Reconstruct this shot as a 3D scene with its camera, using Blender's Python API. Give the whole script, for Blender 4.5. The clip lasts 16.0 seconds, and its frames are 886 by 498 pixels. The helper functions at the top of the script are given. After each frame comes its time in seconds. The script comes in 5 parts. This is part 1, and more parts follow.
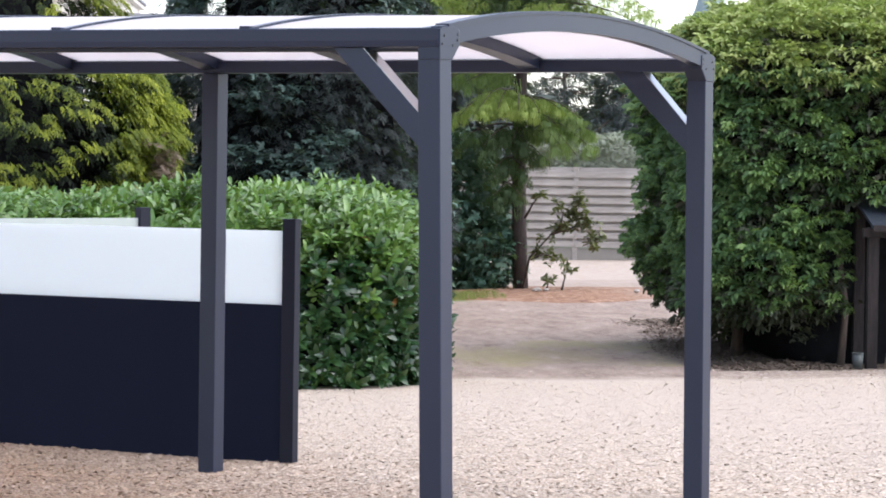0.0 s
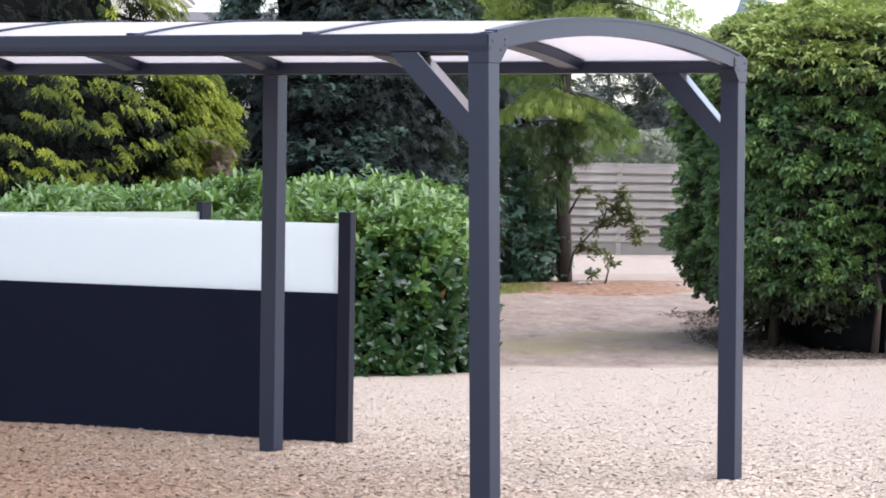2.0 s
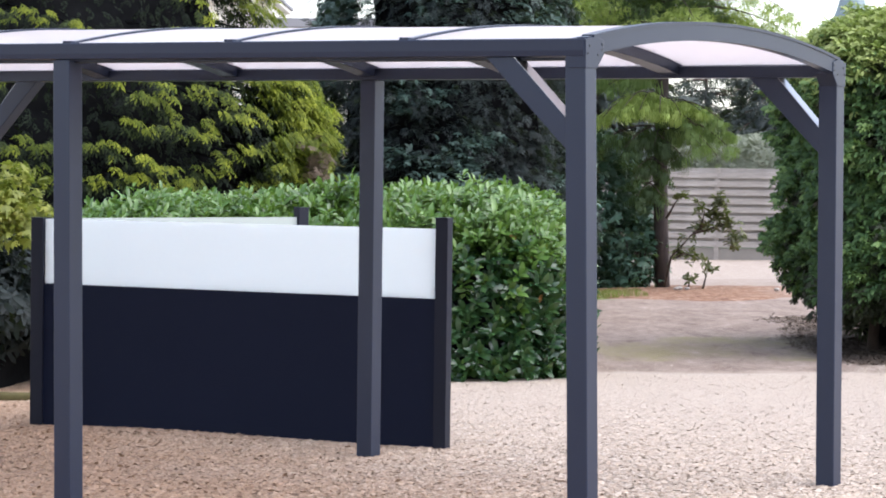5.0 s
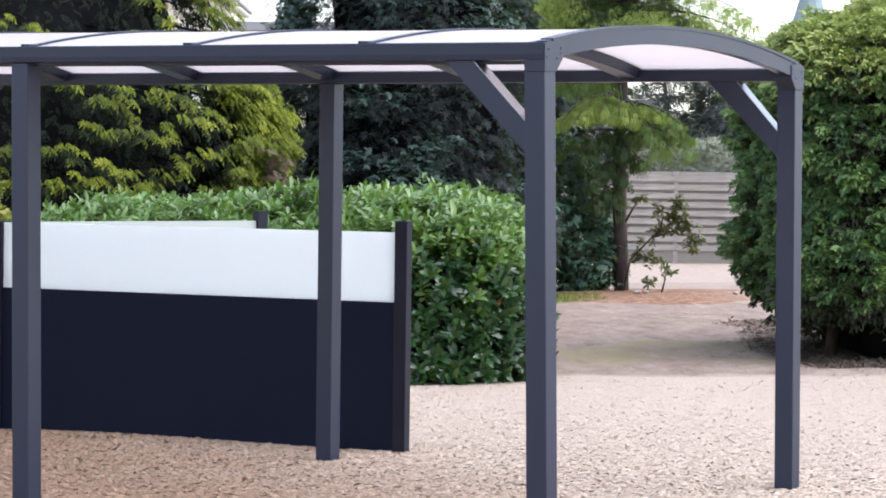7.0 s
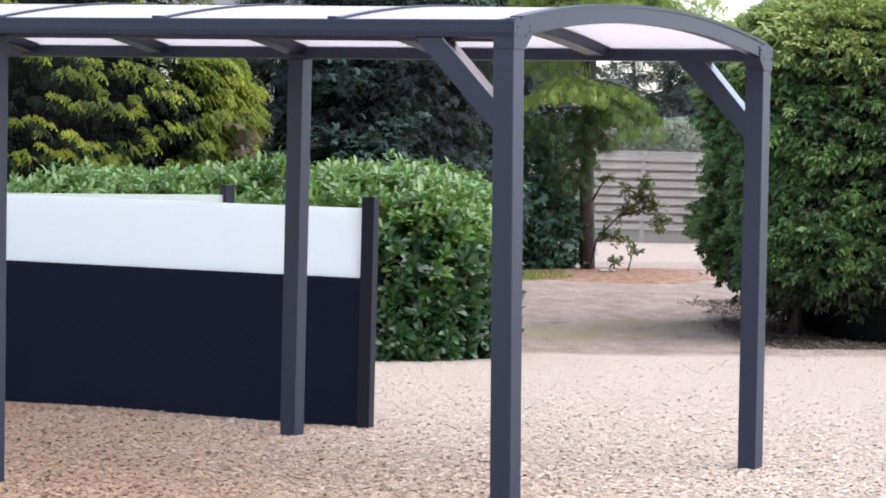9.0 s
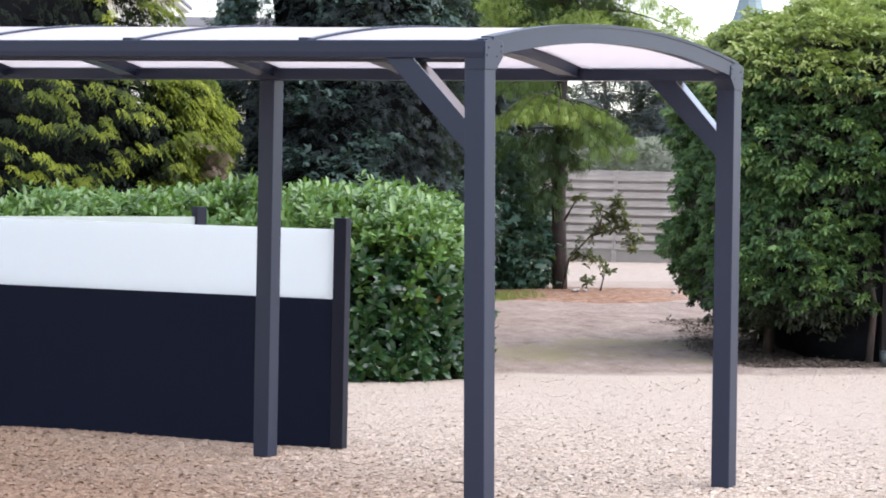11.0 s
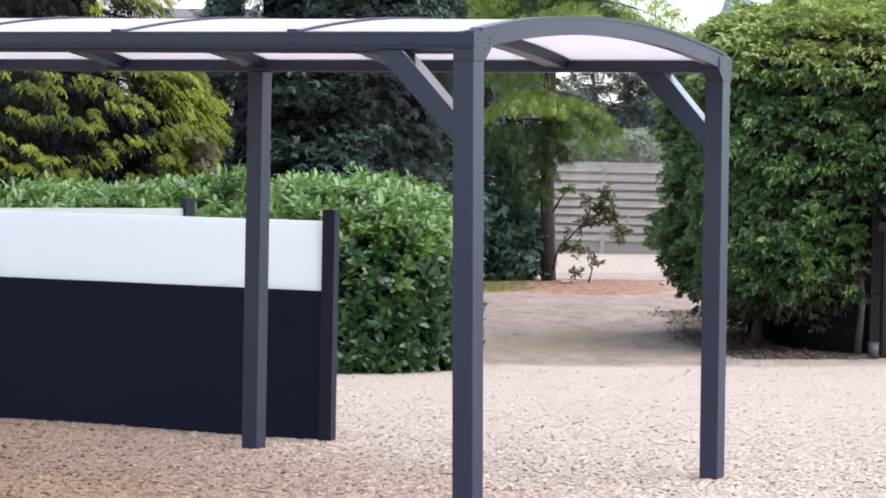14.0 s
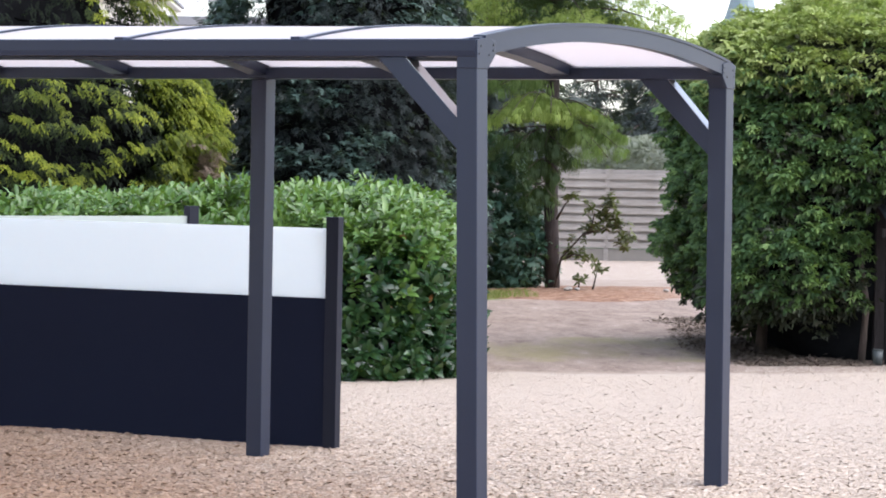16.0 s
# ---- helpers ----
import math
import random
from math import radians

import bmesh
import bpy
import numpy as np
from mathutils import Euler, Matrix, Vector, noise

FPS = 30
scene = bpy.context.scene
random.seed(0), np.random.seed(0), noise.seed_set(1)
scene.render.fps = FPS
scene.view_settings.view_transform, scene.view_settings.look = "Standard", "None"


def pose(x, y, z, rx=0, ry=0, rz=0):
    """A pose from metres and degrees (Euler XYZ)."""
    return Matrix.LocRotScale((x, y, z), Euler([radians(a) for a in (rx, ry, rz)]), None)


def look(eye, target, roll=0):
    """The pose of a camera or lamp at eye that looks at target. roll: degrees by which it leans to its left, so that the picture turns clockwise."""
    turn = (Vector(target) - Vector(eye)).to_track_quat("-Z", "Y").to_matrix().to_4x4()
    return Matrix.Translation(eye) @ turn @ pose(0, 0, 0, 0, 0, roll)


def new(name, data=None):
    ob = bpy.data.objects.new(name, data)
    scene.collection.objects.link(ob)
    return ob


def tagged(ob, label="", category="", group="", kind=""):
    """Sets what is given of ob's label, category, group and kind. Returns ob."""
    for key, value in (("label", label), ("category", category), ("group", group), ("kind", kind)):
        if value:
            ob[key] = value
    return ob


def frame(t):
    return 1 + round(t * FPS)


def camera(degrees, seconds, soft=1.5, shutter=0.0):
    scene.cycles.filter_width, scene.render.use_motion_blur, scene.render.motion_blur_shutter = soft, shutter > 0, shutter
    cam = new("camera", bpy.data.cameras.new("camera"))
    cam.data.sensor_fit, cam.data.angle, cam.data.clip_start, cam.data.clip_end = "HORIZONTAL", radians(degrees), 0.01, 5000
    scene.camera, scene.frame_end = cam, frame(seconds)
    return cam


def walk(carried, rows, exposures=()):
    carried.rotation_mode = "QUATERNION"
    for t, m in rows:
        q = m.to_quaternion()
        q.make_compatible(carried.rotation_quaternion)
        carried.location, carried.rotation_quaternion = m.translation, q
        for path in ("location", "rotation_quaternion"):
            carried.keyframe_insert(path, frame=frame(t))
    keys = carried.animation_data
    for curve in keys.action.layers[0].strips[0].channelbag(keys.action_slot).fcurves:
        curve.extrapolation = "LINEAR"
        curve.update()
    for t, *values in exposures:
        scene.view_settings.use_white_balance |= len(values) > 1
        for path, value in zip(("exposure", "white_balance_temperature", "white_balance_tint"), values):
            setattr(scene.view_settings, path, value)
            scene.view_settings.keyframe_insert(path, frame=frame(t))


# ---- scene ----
FOV = 18.94
cam = camera(FOV, 16.0, soft=1.85)
EYE = 1.769
# seconds, sideways, ahead, up, yaw, pitch, roll
ROWS = [
    (0.0, 0.059, 0.867, 0, -2.814, -1.924, -0.884),
    (0.2, 0.059, 0.850, 0, -2.930, -1.720, -0.880),
    (0.3, 0.040, 0.550, 0, -2.870, -1.780, -0.860),
    (0.5, 0, 0, 0, -2.897, -1.898, -0.781),
    (1.0, 0, 0, 0, -2.539, -1.945, -0.793),
    (1.5, 0, 0, 0, -2.339, -2.073, -0.865),
    (2.0, 0, 0, 0, -1.846, -2.021, -0.848),
    (2.5, 0, 0, 0, -0.992, -1.941, -0.812),
    (3.0, 0, 0, 0, -0.678, -1.899, -0.890),
    (3.5, 0, 0, 0, 0.000, -2.157, -0.697),
    (3.7, 0, 0, 0, 0.298, -1.925, -0.704),
    (5.8, 0, 0, 0, 0.070, -1.939, -0.817),
    (6.0, 0, 0, 0, -0.112, -1.787, -0.855),
    (6.5, 0, 0, 0, -0.385, -1.910, -0.698),
    (7.0, 0, 0, 0, -0.635, -1.847, -0.739),
    (7.5, 0, 0, 0, -0.710, -2.002, -0.802),
    (8.0, 0, 0, 0, -1.005, -1.973, -1.023),
    (8.5, 0, 0, 0, -1.237, -2.211, -1.194),
    (9.0, 0, 0, 0, -1.329, -2.339, -1.465),
    (9.5, 0, 0, 0, -1.239, -1.925, -1.314),
    (10.0, 0, 0, 0, -1.942, -1.982, -1.057),
    (10.2, 0, 0, 0, -1.951, -1.915, -1.170),
    (12.3, 0, 0, 0, -1.821, -1.874, -1.067),
    (12.5, 0, 0, 0, -1.706, -2.054, -0.993),
    (13.0, 0, 0, 0, -1.751, -2.164, -1.129),
    (13.5, 0, 0, 0, -1.755, -2.234, -1.206),
    (14.0, 0, 0, 0, -2.185, -2.057, -1.165),
    (14.5, 0, 0, 0, -1.986, -2.673, -1.240),
    (15.0, 0, 0, 0, -1.909, -1.790, -1.148),
    (15.5, 0, 0, 0, -2.103, -1.873, -1.116),
    (16.0, 0, 0, 0, -2.105, -1.902, -1.084),
]
walk(cam, [(t, pose(x, y, EYE + z, 90 + pitch, roll, yaw)) for t, x, y, z, yaw, pitch, roll in ROWS], [(0.0, 1.56, 6380, 13.0), (16.0, 1.56, 6380, 13.0)])

# ---- light: a bright, thinly overcast day, the sun high to the right ----
SUN = Vector((0.66, -0.22, 0.95)).normalized()
world = bpy.data.worlds.new("sky")
scene.world = world
world.use_nodes = True
wn = world.node_tree.nodes
wl = world.node_tree.links
sky = wn.new("ShaderNodeTexSky")
sky.sky_type = "NISHITA"
sky.sun_disc = False
sky.sun_elevation = math.asin(SUN.z)
sky.sun_rotation = math.atan2(SUN.x, SUN.y)
sky.air_density, sky.dust_density, sky.ozone_density = 1.0, 1.0, 1.5
veil = wn.new("ShaderNodeHueSaturation")
veil.inputs["Saturation"].default_value = 0.55
wl.new(sky.outputs[0], veil.inputs["Color"])
bg = wn["Background"]
wl.new(veil.outputs[0], bg.inputs["Color"])
bg.inputs["Strength"].default_value = 0.15
sun_data = bpy.data.lights.new("sun", "SUN")
sun_data.energy, sun_data.angle, sun_data.color = 1.33, radians(85), (1.0, 0.96, 0.92)
sun = new("sun", sun_data)
sun.matrix_world = look(SUN * 60, (0, 0, 0))


# ---- materials ----
class Nodes:
    """A short way to wire one material."""

    def __init__(self, name):
        self.mat = bpy.data.materials.new(name)
        self.mat.use_nodes = True
        self.n, self.l = self.mat.node_tree.nodes, self.mat.node_tree.links
        self.bsdf = self.n["Principled BSDF"]
        self.out = self.n["Material Output"]

    def add(self, kind, **settings):
        node = self.n.new(kind)
        for key, value in settings.items():
            node.inputs[key.replace("_", " ")].default_value = value
        return node

    def link(self, a, b):
        self.l.new(a, b)

    def where(self):
        return self.add("ShaderNodeNewGeometry").outputs["Position"]

    def local(self):
        return self.add("ShaderNodeTexCoord").outputs["Object"]

    def noise(self, vector, scale, detail=4.0, rough=0.55):
        node = self.add("ShaderNodeTexNoise", Scale=scale, Detail=detail, Roughness=rough)
        self.link(vector, node.inputs["Vector"])
        return node.outputs["Fac"]

    def ramp(self, fac, stops):
        node = self.add("ShaderNodeValToRGB")
        e = node.color_ramp.elements
        while len(e) < len(stops):
            e.new(0.5)
        for k, (at, col) in zip(e, stops):
            k.position = at
            k.color = (*col, 1) if len(col) == 3 else col
        self.link(fac, node.inputs["Fac"])
        return node.outputs["Color"]

    def math(self, op, a, b=0.0, clamp=False):
        node = self.add("ShaderNodeMath")
        node.operation, node.use_clamp = op, clamp
        for k, v in enumerate((a, b)):
            if isinstance(v, (int, float)):
                node.inputs[k].default_value = v
            else:
                self.link(v, node.inputs[k])
        return node.outputs[0]

    def mix(self, fac, a, b, mode="MIX"):
        node = self.add("ShaderNodeMix")
        node.data_type, node.blend_type = "RGBA", mode
        for sock, v in ((node.inputs[0], fac), (node.inputs[6], a), (node.inputs[7], b)):
            if isinstance(v, (int, float)):
                sock.default_value = v
            elif isinstance(v, tuple):
                sock.default_value = (*v, 1)
            else:
                self.link(v, sock)
        return node.outputs[2]

    def bump(self, height, strength, distance=0.01):
        node = self.add("ShaderNodeBump", Strength=strength, Distance=distance)
        self.link(height, node.inputs["Height"])
        self.link(node.outputs[0], self.bsdf.inputs["Normal"])

    def set(self, **values):
        for key, v in values.items():
            sock = self.bsdf.inputs[key.replace("_", " ")]
            if isinstance(v, tuple):
                sock.default_value = (*v, 1)
            elif isinstance(v, (int, float)):
                sock.default_value = v
            else:
                self.link(v, sock)
        return self


def painted_metal(name, base, rough=0.42, gloss=0.5):
    m = Nodes(name)
    m.bsdf.inputs["Specular IOR Level"].default_value = gloss
    p = m.local()
    big = m.noise(p, 2.3, 3)
    col = m.mix(m.math("MULTIPLY", big, 0.35), base, tuple(c * 1.35 + 0.004 for c in base))
    m.set(Base_Color=col, Metallic=0.0, Roughness=m.math("ADD", m.math("MULTIPLY", m.noise(p, 3.0), 0.06), rough - 0.03))
    return m.mat


def foliage(name, stops, rough=0.45, through_light=0.25, tint=(0.3, 0.45, 0.05), patch=0.35, scale=1.6):
    """Leaves: each its own shade, and clumps of lighter and darker ones of a given size."""
    m = Nodes(name)
    g = m.add("ShaderNodeNewGeometry")
    rnd = g.outputs["Random Per Island"]
    clump = m.math("ADD", m.math("MULTIPLY", m.math("SUBTRACT", m.noise(g.outputs["Position"], scale, 3), 0.5), 2.4), 0.5, True)
    fac = m.math("ADD", m.math("MULTIPLY", rnd, 1 - patch), m.math("MULTIPLY", clump, patch))
    col = m.ramp(fac, stops)
    m.set(Base_Color=col, Roughness=rough)
    m.bsdf.inputs["Specular IOR Level"].default_value = 0.5 if rough > 0.3 else 0.8
    tr = m.add("ShaderNodeBsdfTranslucent")
    m.link(m.mix(0.5, col, tint), tr.inputs["Color"])
    mx = m.add("ShaderNodeMixShader", Fac=through_light)
    m.link(m.bsdf.outputs[0], mx.inputs[1])
    m.link(tr.outputs[0], mx.inputs[2])
    m.link(mx.outputs[0], m.out.inputs["Surface"])
    return m.mat


def bark(name, dark, light, scale=14.0, grain=(1, 1, 0.22)):
    m = Nodes(name)
    p = m.local()
    stretch = m.add("ShaderNodeMapping")
    stretch.inputs["Scale"].default_value = grain
    m.link(p, stretch.inputs["Vector"])
    n = m.noise(stretch.outputs[0], scale, 6, 0.65)
    m.set(Base_Color=m.ramp(n, [(0.3, dark), (0.7, light)]), Roughness=0.9)
    m.bump(n, 0.8, 0.02)
    return m.mat


def brown_mask(m, p):
    """Where the gravel is browner: a patch under and left of the roof."""
    sep = m.add("ShaderNodeSeparateXYZ")
    m.link(p, sep.inputs[0])
    along = m.math("ADD", m.math("MULTIPLY", sep.outputs[0], 0.5), m.math("MULTIPLY", m.math("SUBTRACT", sep.outputs[1], 15.0), 0.18))
    along = m.math("ADD", along, m.math("MULTIPLY", m.math("SUBTRACT", m.noise(p, 0.8, 4), 0.5), 0.9))
    patch = m.math("MULTIPLY", m.math("SUBTRACT", 0.45, along), 0.75, True)
    near = m.math("MULTIPLY", m.math("SUBTRACT", sep.outputs[1], 7.0), 0.4, True)
    left = m.math("MULTIPLY", m.math("ADD", sep.outputs[0], 9.0), 0.4, True)
    return m.math("MULTIPLY", patch, m.math("MULTIPLY", near, left))


def washed(m, p, colour, mean, most):
    """Finer, more even gravel away from the carport."""
    sep = m.add("ShaderNodeSeparateXYZ")
    m.link(p, sep.inputs[0])
    far = m.math("MULTIPLY", m.math("ADD", m.math("SUBTRACT", sep.outputs[1], 14.5), sep.outputs[0]), 0.13, True)
    return m.mix(m.math("MULTIPLY", far, most), colour, mean)


def ground_material():
    m = Nodes("ground")
    p = m.where()
    sep = m.add("ShaderNodeSeparateXYZ")
    m.link(p, sep.inputs[0])
    x, y = sep.outputs[0], sep.outputs[1]
    wob = m.math("SUBTRACT", m.noise(p, 0.9, 5), 0.5)
    yy = m.math("ADD", y, m.math("MULTIPLY", wob, 1.1))
    # loose pale stone bed
    cell = m.add("ShaderNodeTexVoronoi", Scale=54.0)
    m.link(p, cell.inputs["Vector"])
    sc = m.add("ShaderNodeSeparateColor")
    m.link(cell.outputs["Color"], sc.inputs[0])
    stone = m.ramp(sc.outputs[0], [(0.0, (0.28, 0.205, 0.155)), (0.3, (0.44, 0.345, 0.27)), (0.7, (0.56, 0.465, 0.38)), (1.0, (0.66, 0.58, 0.505))])
    # Cell edges darkened: painted shadow and dirt in the gaps between stones.
    stone = m.mix(m.ramp(cell.outputs["Distance"], [(0.42, (0, 0, 0)), (0.72, (0.9, 0.9, 0.9))]), stone, (0.18, 0.137, 0.106))
    stone = washed(m, p, stone, (0.50, 0.42, 0.352), 0.74)
    stone = m.mix(brown_mask(m, p), stone, (0.90, 0.725, 0.59), "MULTIPLY")
    # trodden drive: compacted earth and fine stone, mossy in places
    along = m.add("ShaderNodeMapping")
    along.inputs["Scale"].default_value = (1.0, 0.30, 1.0)
    m.link(p, along.inputs["Vector"])
    n1 = m.noise(p, 0.55, 6, 0.6)
    n2 = m.noise(along.outputs[0], 3.2, 9, 0.85)
    earth = m.ramp(n2, [(0.36, (0.125, 0.080, 0.060)), (0.45, (0.228, 0.166, 0.132)), (0.58, (0.318, 0.243, 0.198)), (0.66, (0.46, 0.37, 0.315))])
    moss = m.ramp(m.noise(along.outputs[0], 1.1, 8, 0.7), [(0.45, (0, 0, 0)), (0.60, (1, 1, 1))])
    band = m.math("MULTIPLY", m.math("GREATER_THAN", y, 24.6), m.math("LESS_THAN", y, 28.5))
    earth = m.mix(m.math("MULTIPLY", m.math("MULTIPLY", moss, band), 0.85), earth, (0.265, 0.225, 0.100))
    ex = m.math("POWER", m.math("MULTIPLY", m.math("SUBTRACT", x, 2.25), 1.5), 2.0)
    ey = m.math("POWER", m.math("MULTIPLY", m.math("SUBTRACT", y, 26.2), 0.75), 2.0)
    spot = m.math("SUBTRACT", m.math("ADD", 0.55, m.math("MULTIPLY", m.noise(p, 3.2, 8, 0.75), 0.9)), m.math("ADD", ex, ey), True)
    spot = m.math("MULTIPLY", spot, m.math("MULTIPLY", m.math("SUBTRACT", 0.62, n2), 6.0, True))
    earth = m.mix(m.math("MULTIPLY", spot, 0.75), earth, (0.25, 0.205, 0.095))
    litter = m.ramp(m.noise(p, 3.5, 6, 0.75), [(0.52, (0, 0, 0)), (0.62, (1, 1, 1))])
    side = m.math("MULTIPLY", m.math("SUBTRACT", x, 2.5), 0.8, True)
    earth = m.mix(m.math("MULTIPLY", m.math("MULTIPLY", litter, side), 0.35), earth, (0.10, 0.065, 0.05))
    earth = m.mix(m.math("MULTIPLY", n1, 0.2), earth, (0.44, 0.37, 0.33))
    # lawn edge, and the far pale yard
    lawn = m.ramp(m.noise(p, 12.0, 5, 0.7), [(0.3, (0.09, 0.12, 0.03)), (0.7, (0.21, 0.24, 0.07))])
    yard = m.ramp(m.noise(p, 5.0, 6, 0.7), [(0.3, (0.335, 0.265, 0.215)), (0.7, (0.455, 0.377, 0.317))])
    # Brown soil and litter, dark enough to hold the hedge's shade as well.
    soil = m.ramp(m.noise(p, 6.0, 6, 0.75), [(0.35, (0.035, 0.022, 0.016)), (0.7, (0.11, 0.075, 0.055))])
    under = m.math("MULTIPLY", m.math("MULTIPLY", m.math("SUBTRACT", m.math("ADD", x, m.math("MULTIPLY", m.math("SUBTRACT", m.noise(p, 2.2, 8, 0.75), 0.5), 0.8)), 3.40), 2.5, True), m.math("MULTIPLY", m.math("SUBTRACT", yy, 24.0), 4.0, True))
    edge1 = m.ramp(m.math("MULTIPLY", m.math("SUBTRACT", yy, 20.0), 0.1), [(0.305, (0, 0, 0)), (0.335, (1, 1, 1))])
    edge2 = m.ramp(m.math("MULTIPLY", m.math("SUBTRACT", yy, 30.0), 0.05), [(0.365, (0, 0, 0)), (0.38, (1, 1, 1))])
    edge3 = m.ramp(m.math("MULTIPLY", m.math("SUBTRACT", yy, 40.0), 0.05), [(0.24, (0, 0, 0)), (0.26, (1, 1, 1))])
    col = m.mix(edge1, stone, earth)
    bare = m.math("MULTIPLY", m.math("SUBTRACT", m.math("ADD", x, m.math("MULTIPLY", wob, 1.2)), 2.2), 2.5, True)
    lawn = m.mix(bare, lawn, m.mix(0.45, yard, earth))
    col = m.mix(edge2, col, lawn)
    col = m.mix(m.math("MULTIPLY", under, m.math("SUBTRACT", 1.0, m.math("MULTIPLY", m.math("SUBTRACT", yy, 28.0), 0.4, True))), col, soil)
    col = m.mix(edge3, col, yard)
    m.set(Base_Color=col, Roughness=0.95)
    m.bump(m.math("ADD", m.math("MULTIPLY", cell.outputs["Distance"], -1.0), m.math("MULTIPLY", n2, 0.8)), 0.7, 0.02)
    return m.mat


def plain(name, base, rough=0.6, scale=6.0, amount=0.25, bump=0.1):
    m = Nodes(name)
    p = m.local()
    n = m.noise(p, scale, 5)
    fine = m.noise(p, scale * 18, 3)
    m.set(Base_Color=m.mix(m.math("MULTIPLY", n, amount * 2), tuple(c * (1 - amount) for c in base), tuple(min(c * (1 + amount), 1) for c in base)), Roughness=rough)
    m.bump(fine, bump, 0.004)
    return m.mat


ANTHRACITE = painted_metal("anthracite_powder_coat", (0.0138, 0.0198, 0.0395), 0.32, 0.31)
GLINT = plain("bright_glint_metal", (0.46, 0.46, 0.48), 0.28, 3.0, 0.06, 0.02)
GLINT.node_tree.nodes["Principled BSDF"].inputs["Metallic"].default_value = 1.0
FENCE_DARK = painted_metal("dark_fence_board", (0.0040, 0.0063, 0.0180), 0.6, 0.10)
FENCE_POST = painted_metal("fence_post_coat", (0.0045, 0.0058, 0.0145), 0.5, 0.22)
SCREW = painted_metal("dark_screw", (0.01, 0.01, 0.012), 0.4)
BLACK_STRIP = plain("black_strip", (0.012, 0.012, 0.014), 0.6)


def opal_material(name, low, high, glow, share):
    m = Nodes(name)
    p = m.local()
    col = m.mix(m.noise(p, 1.2, 3), low, high)
    m.set(Base_Color=col, Roughness=0.25)
    tr = m.add("ShaderNodeBsdfTranslucent")
    m.link(m.mix(0.9, col, glow), tr.inputs["Color"])
    mx = m.add("ShaderNodeMixShader", Fac=share)
    m.link(m.bsdf.outputs[0], mx.inputs[1])
    m.link(tr.outputs[0], mx.inputs[2])
    m.link(mx.outputs[0], m.out.inputs["Surface"])
    return m.mat


OPAL = opal_material("opal_polycarbonate", (0.76, 0.74, 0.75), (0.84, 0.82, 0.82), (0.91, 0.87, 0.88), 0.57)
SCREEN = opal_material("frosted_white_screen", (0.83, 0.89, 0.91), (0.87, 0.93, 0.945), (0.90, 0.94, 0.96), 0.5)
# The white screen again, the green light through it painted as mint.
SCREEN_TINTED = plain("hedge_tinted_screen", (0.34, 0.385, 0.365), 0.35, 1.5, 0.03, 0.02)
GROUND = ground_material()
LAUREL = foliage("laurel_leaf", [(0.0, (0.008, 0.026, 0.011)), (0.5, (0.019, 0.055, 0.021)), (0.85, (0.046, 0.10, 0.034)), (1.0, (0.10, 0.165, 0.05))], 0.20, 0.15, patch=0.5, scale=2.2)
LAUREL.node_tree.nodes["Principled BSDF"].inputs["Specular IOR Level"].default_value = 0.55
# Young upper leaves, their colour paler also for sky sheen on the top.
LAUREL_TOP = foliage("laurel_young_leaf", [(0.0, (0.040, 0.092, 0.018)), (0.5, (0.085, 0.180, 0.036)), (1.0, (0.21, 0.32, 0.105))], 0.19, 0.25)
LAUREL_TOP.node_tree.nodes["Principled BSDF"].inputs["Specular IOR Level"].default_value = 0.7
LAUREL_DEAD = foliage("withered_leaf", [(0.0, (0.20, 0.05, 0.02)), (1.0, (0.38, 0.18, 0.03))], 0.5, 0.2)
THUJA = foliage("thuja_spray", [(0.0, (0.016, 0.036, 0.019)), (0.45, (0.041, 0.092, 0.036)), (0.8, (0.100, 0.176, 0.060)), (1.0, (0.25, 0.32, 0.12))], 0.6, 0.27, patch=0.5, scale=4.5)
THUJA.node_tree.nodes["Principled BSDF"].inputs["Specular IOR Level"].default_value = 0.3
# Brown inner foliage, darkened further so the shade is in its colour.
THUJA_SHADE = foliage("shaded_thuja_spray", [(0.0, (0.018, 0.020, 0.014)), (0.7, (0.036, 0.044, 0.023)), (1.0, (0.075, 0.058, 0.040))], 0.8, 0.1, patch=0.4, scale=4.0)
THUJA_LIGHT = foliage("bright_thuja_spray", [(0.0, (0.048, 0.108, 0.036)), (0.5, (0.118, 0.212, 0.062)), (1.0, (0.25, 0.36, 0.12))], 0.6, 0.3, patch=0.5, scale=4.0)
# Yellowish tip colour, made paler to carry the light on the hedge top.
THUJA_TIP = foliage("yellowish_lit_thuja_spray", [(0.0, (0.13, 0.19, 0.055)), (0.5, (0.27, 0.33, 0.10)), (1.0, (0.46, 0.50, 0.20))], 0.6, 0.34, patch=0.6, scale=2.5)
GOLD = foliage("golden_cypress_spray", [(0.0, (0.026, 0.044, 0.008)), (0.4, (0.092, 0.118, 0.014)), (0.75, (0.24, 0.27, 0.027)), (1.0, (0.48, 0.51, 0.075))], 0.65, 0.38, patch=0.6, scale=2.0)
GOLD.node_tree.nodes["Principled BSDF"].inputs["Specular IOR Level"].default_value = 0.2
# Darker copies of the golden spray, with the shade inside boughs painted in.
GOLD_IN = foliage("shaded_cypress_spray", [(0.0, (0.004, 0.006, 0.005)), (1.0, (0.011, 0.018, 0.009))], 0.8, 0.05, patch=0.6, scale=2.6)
GOLD_MID = foliage("half_shaded_green_spray", [(0.0, (0.008, 0.015, 0.006)), (1.0, (0.040, 0.058, 0.013))], 0.7, 0.15, patch=0.5, scale=2.6)
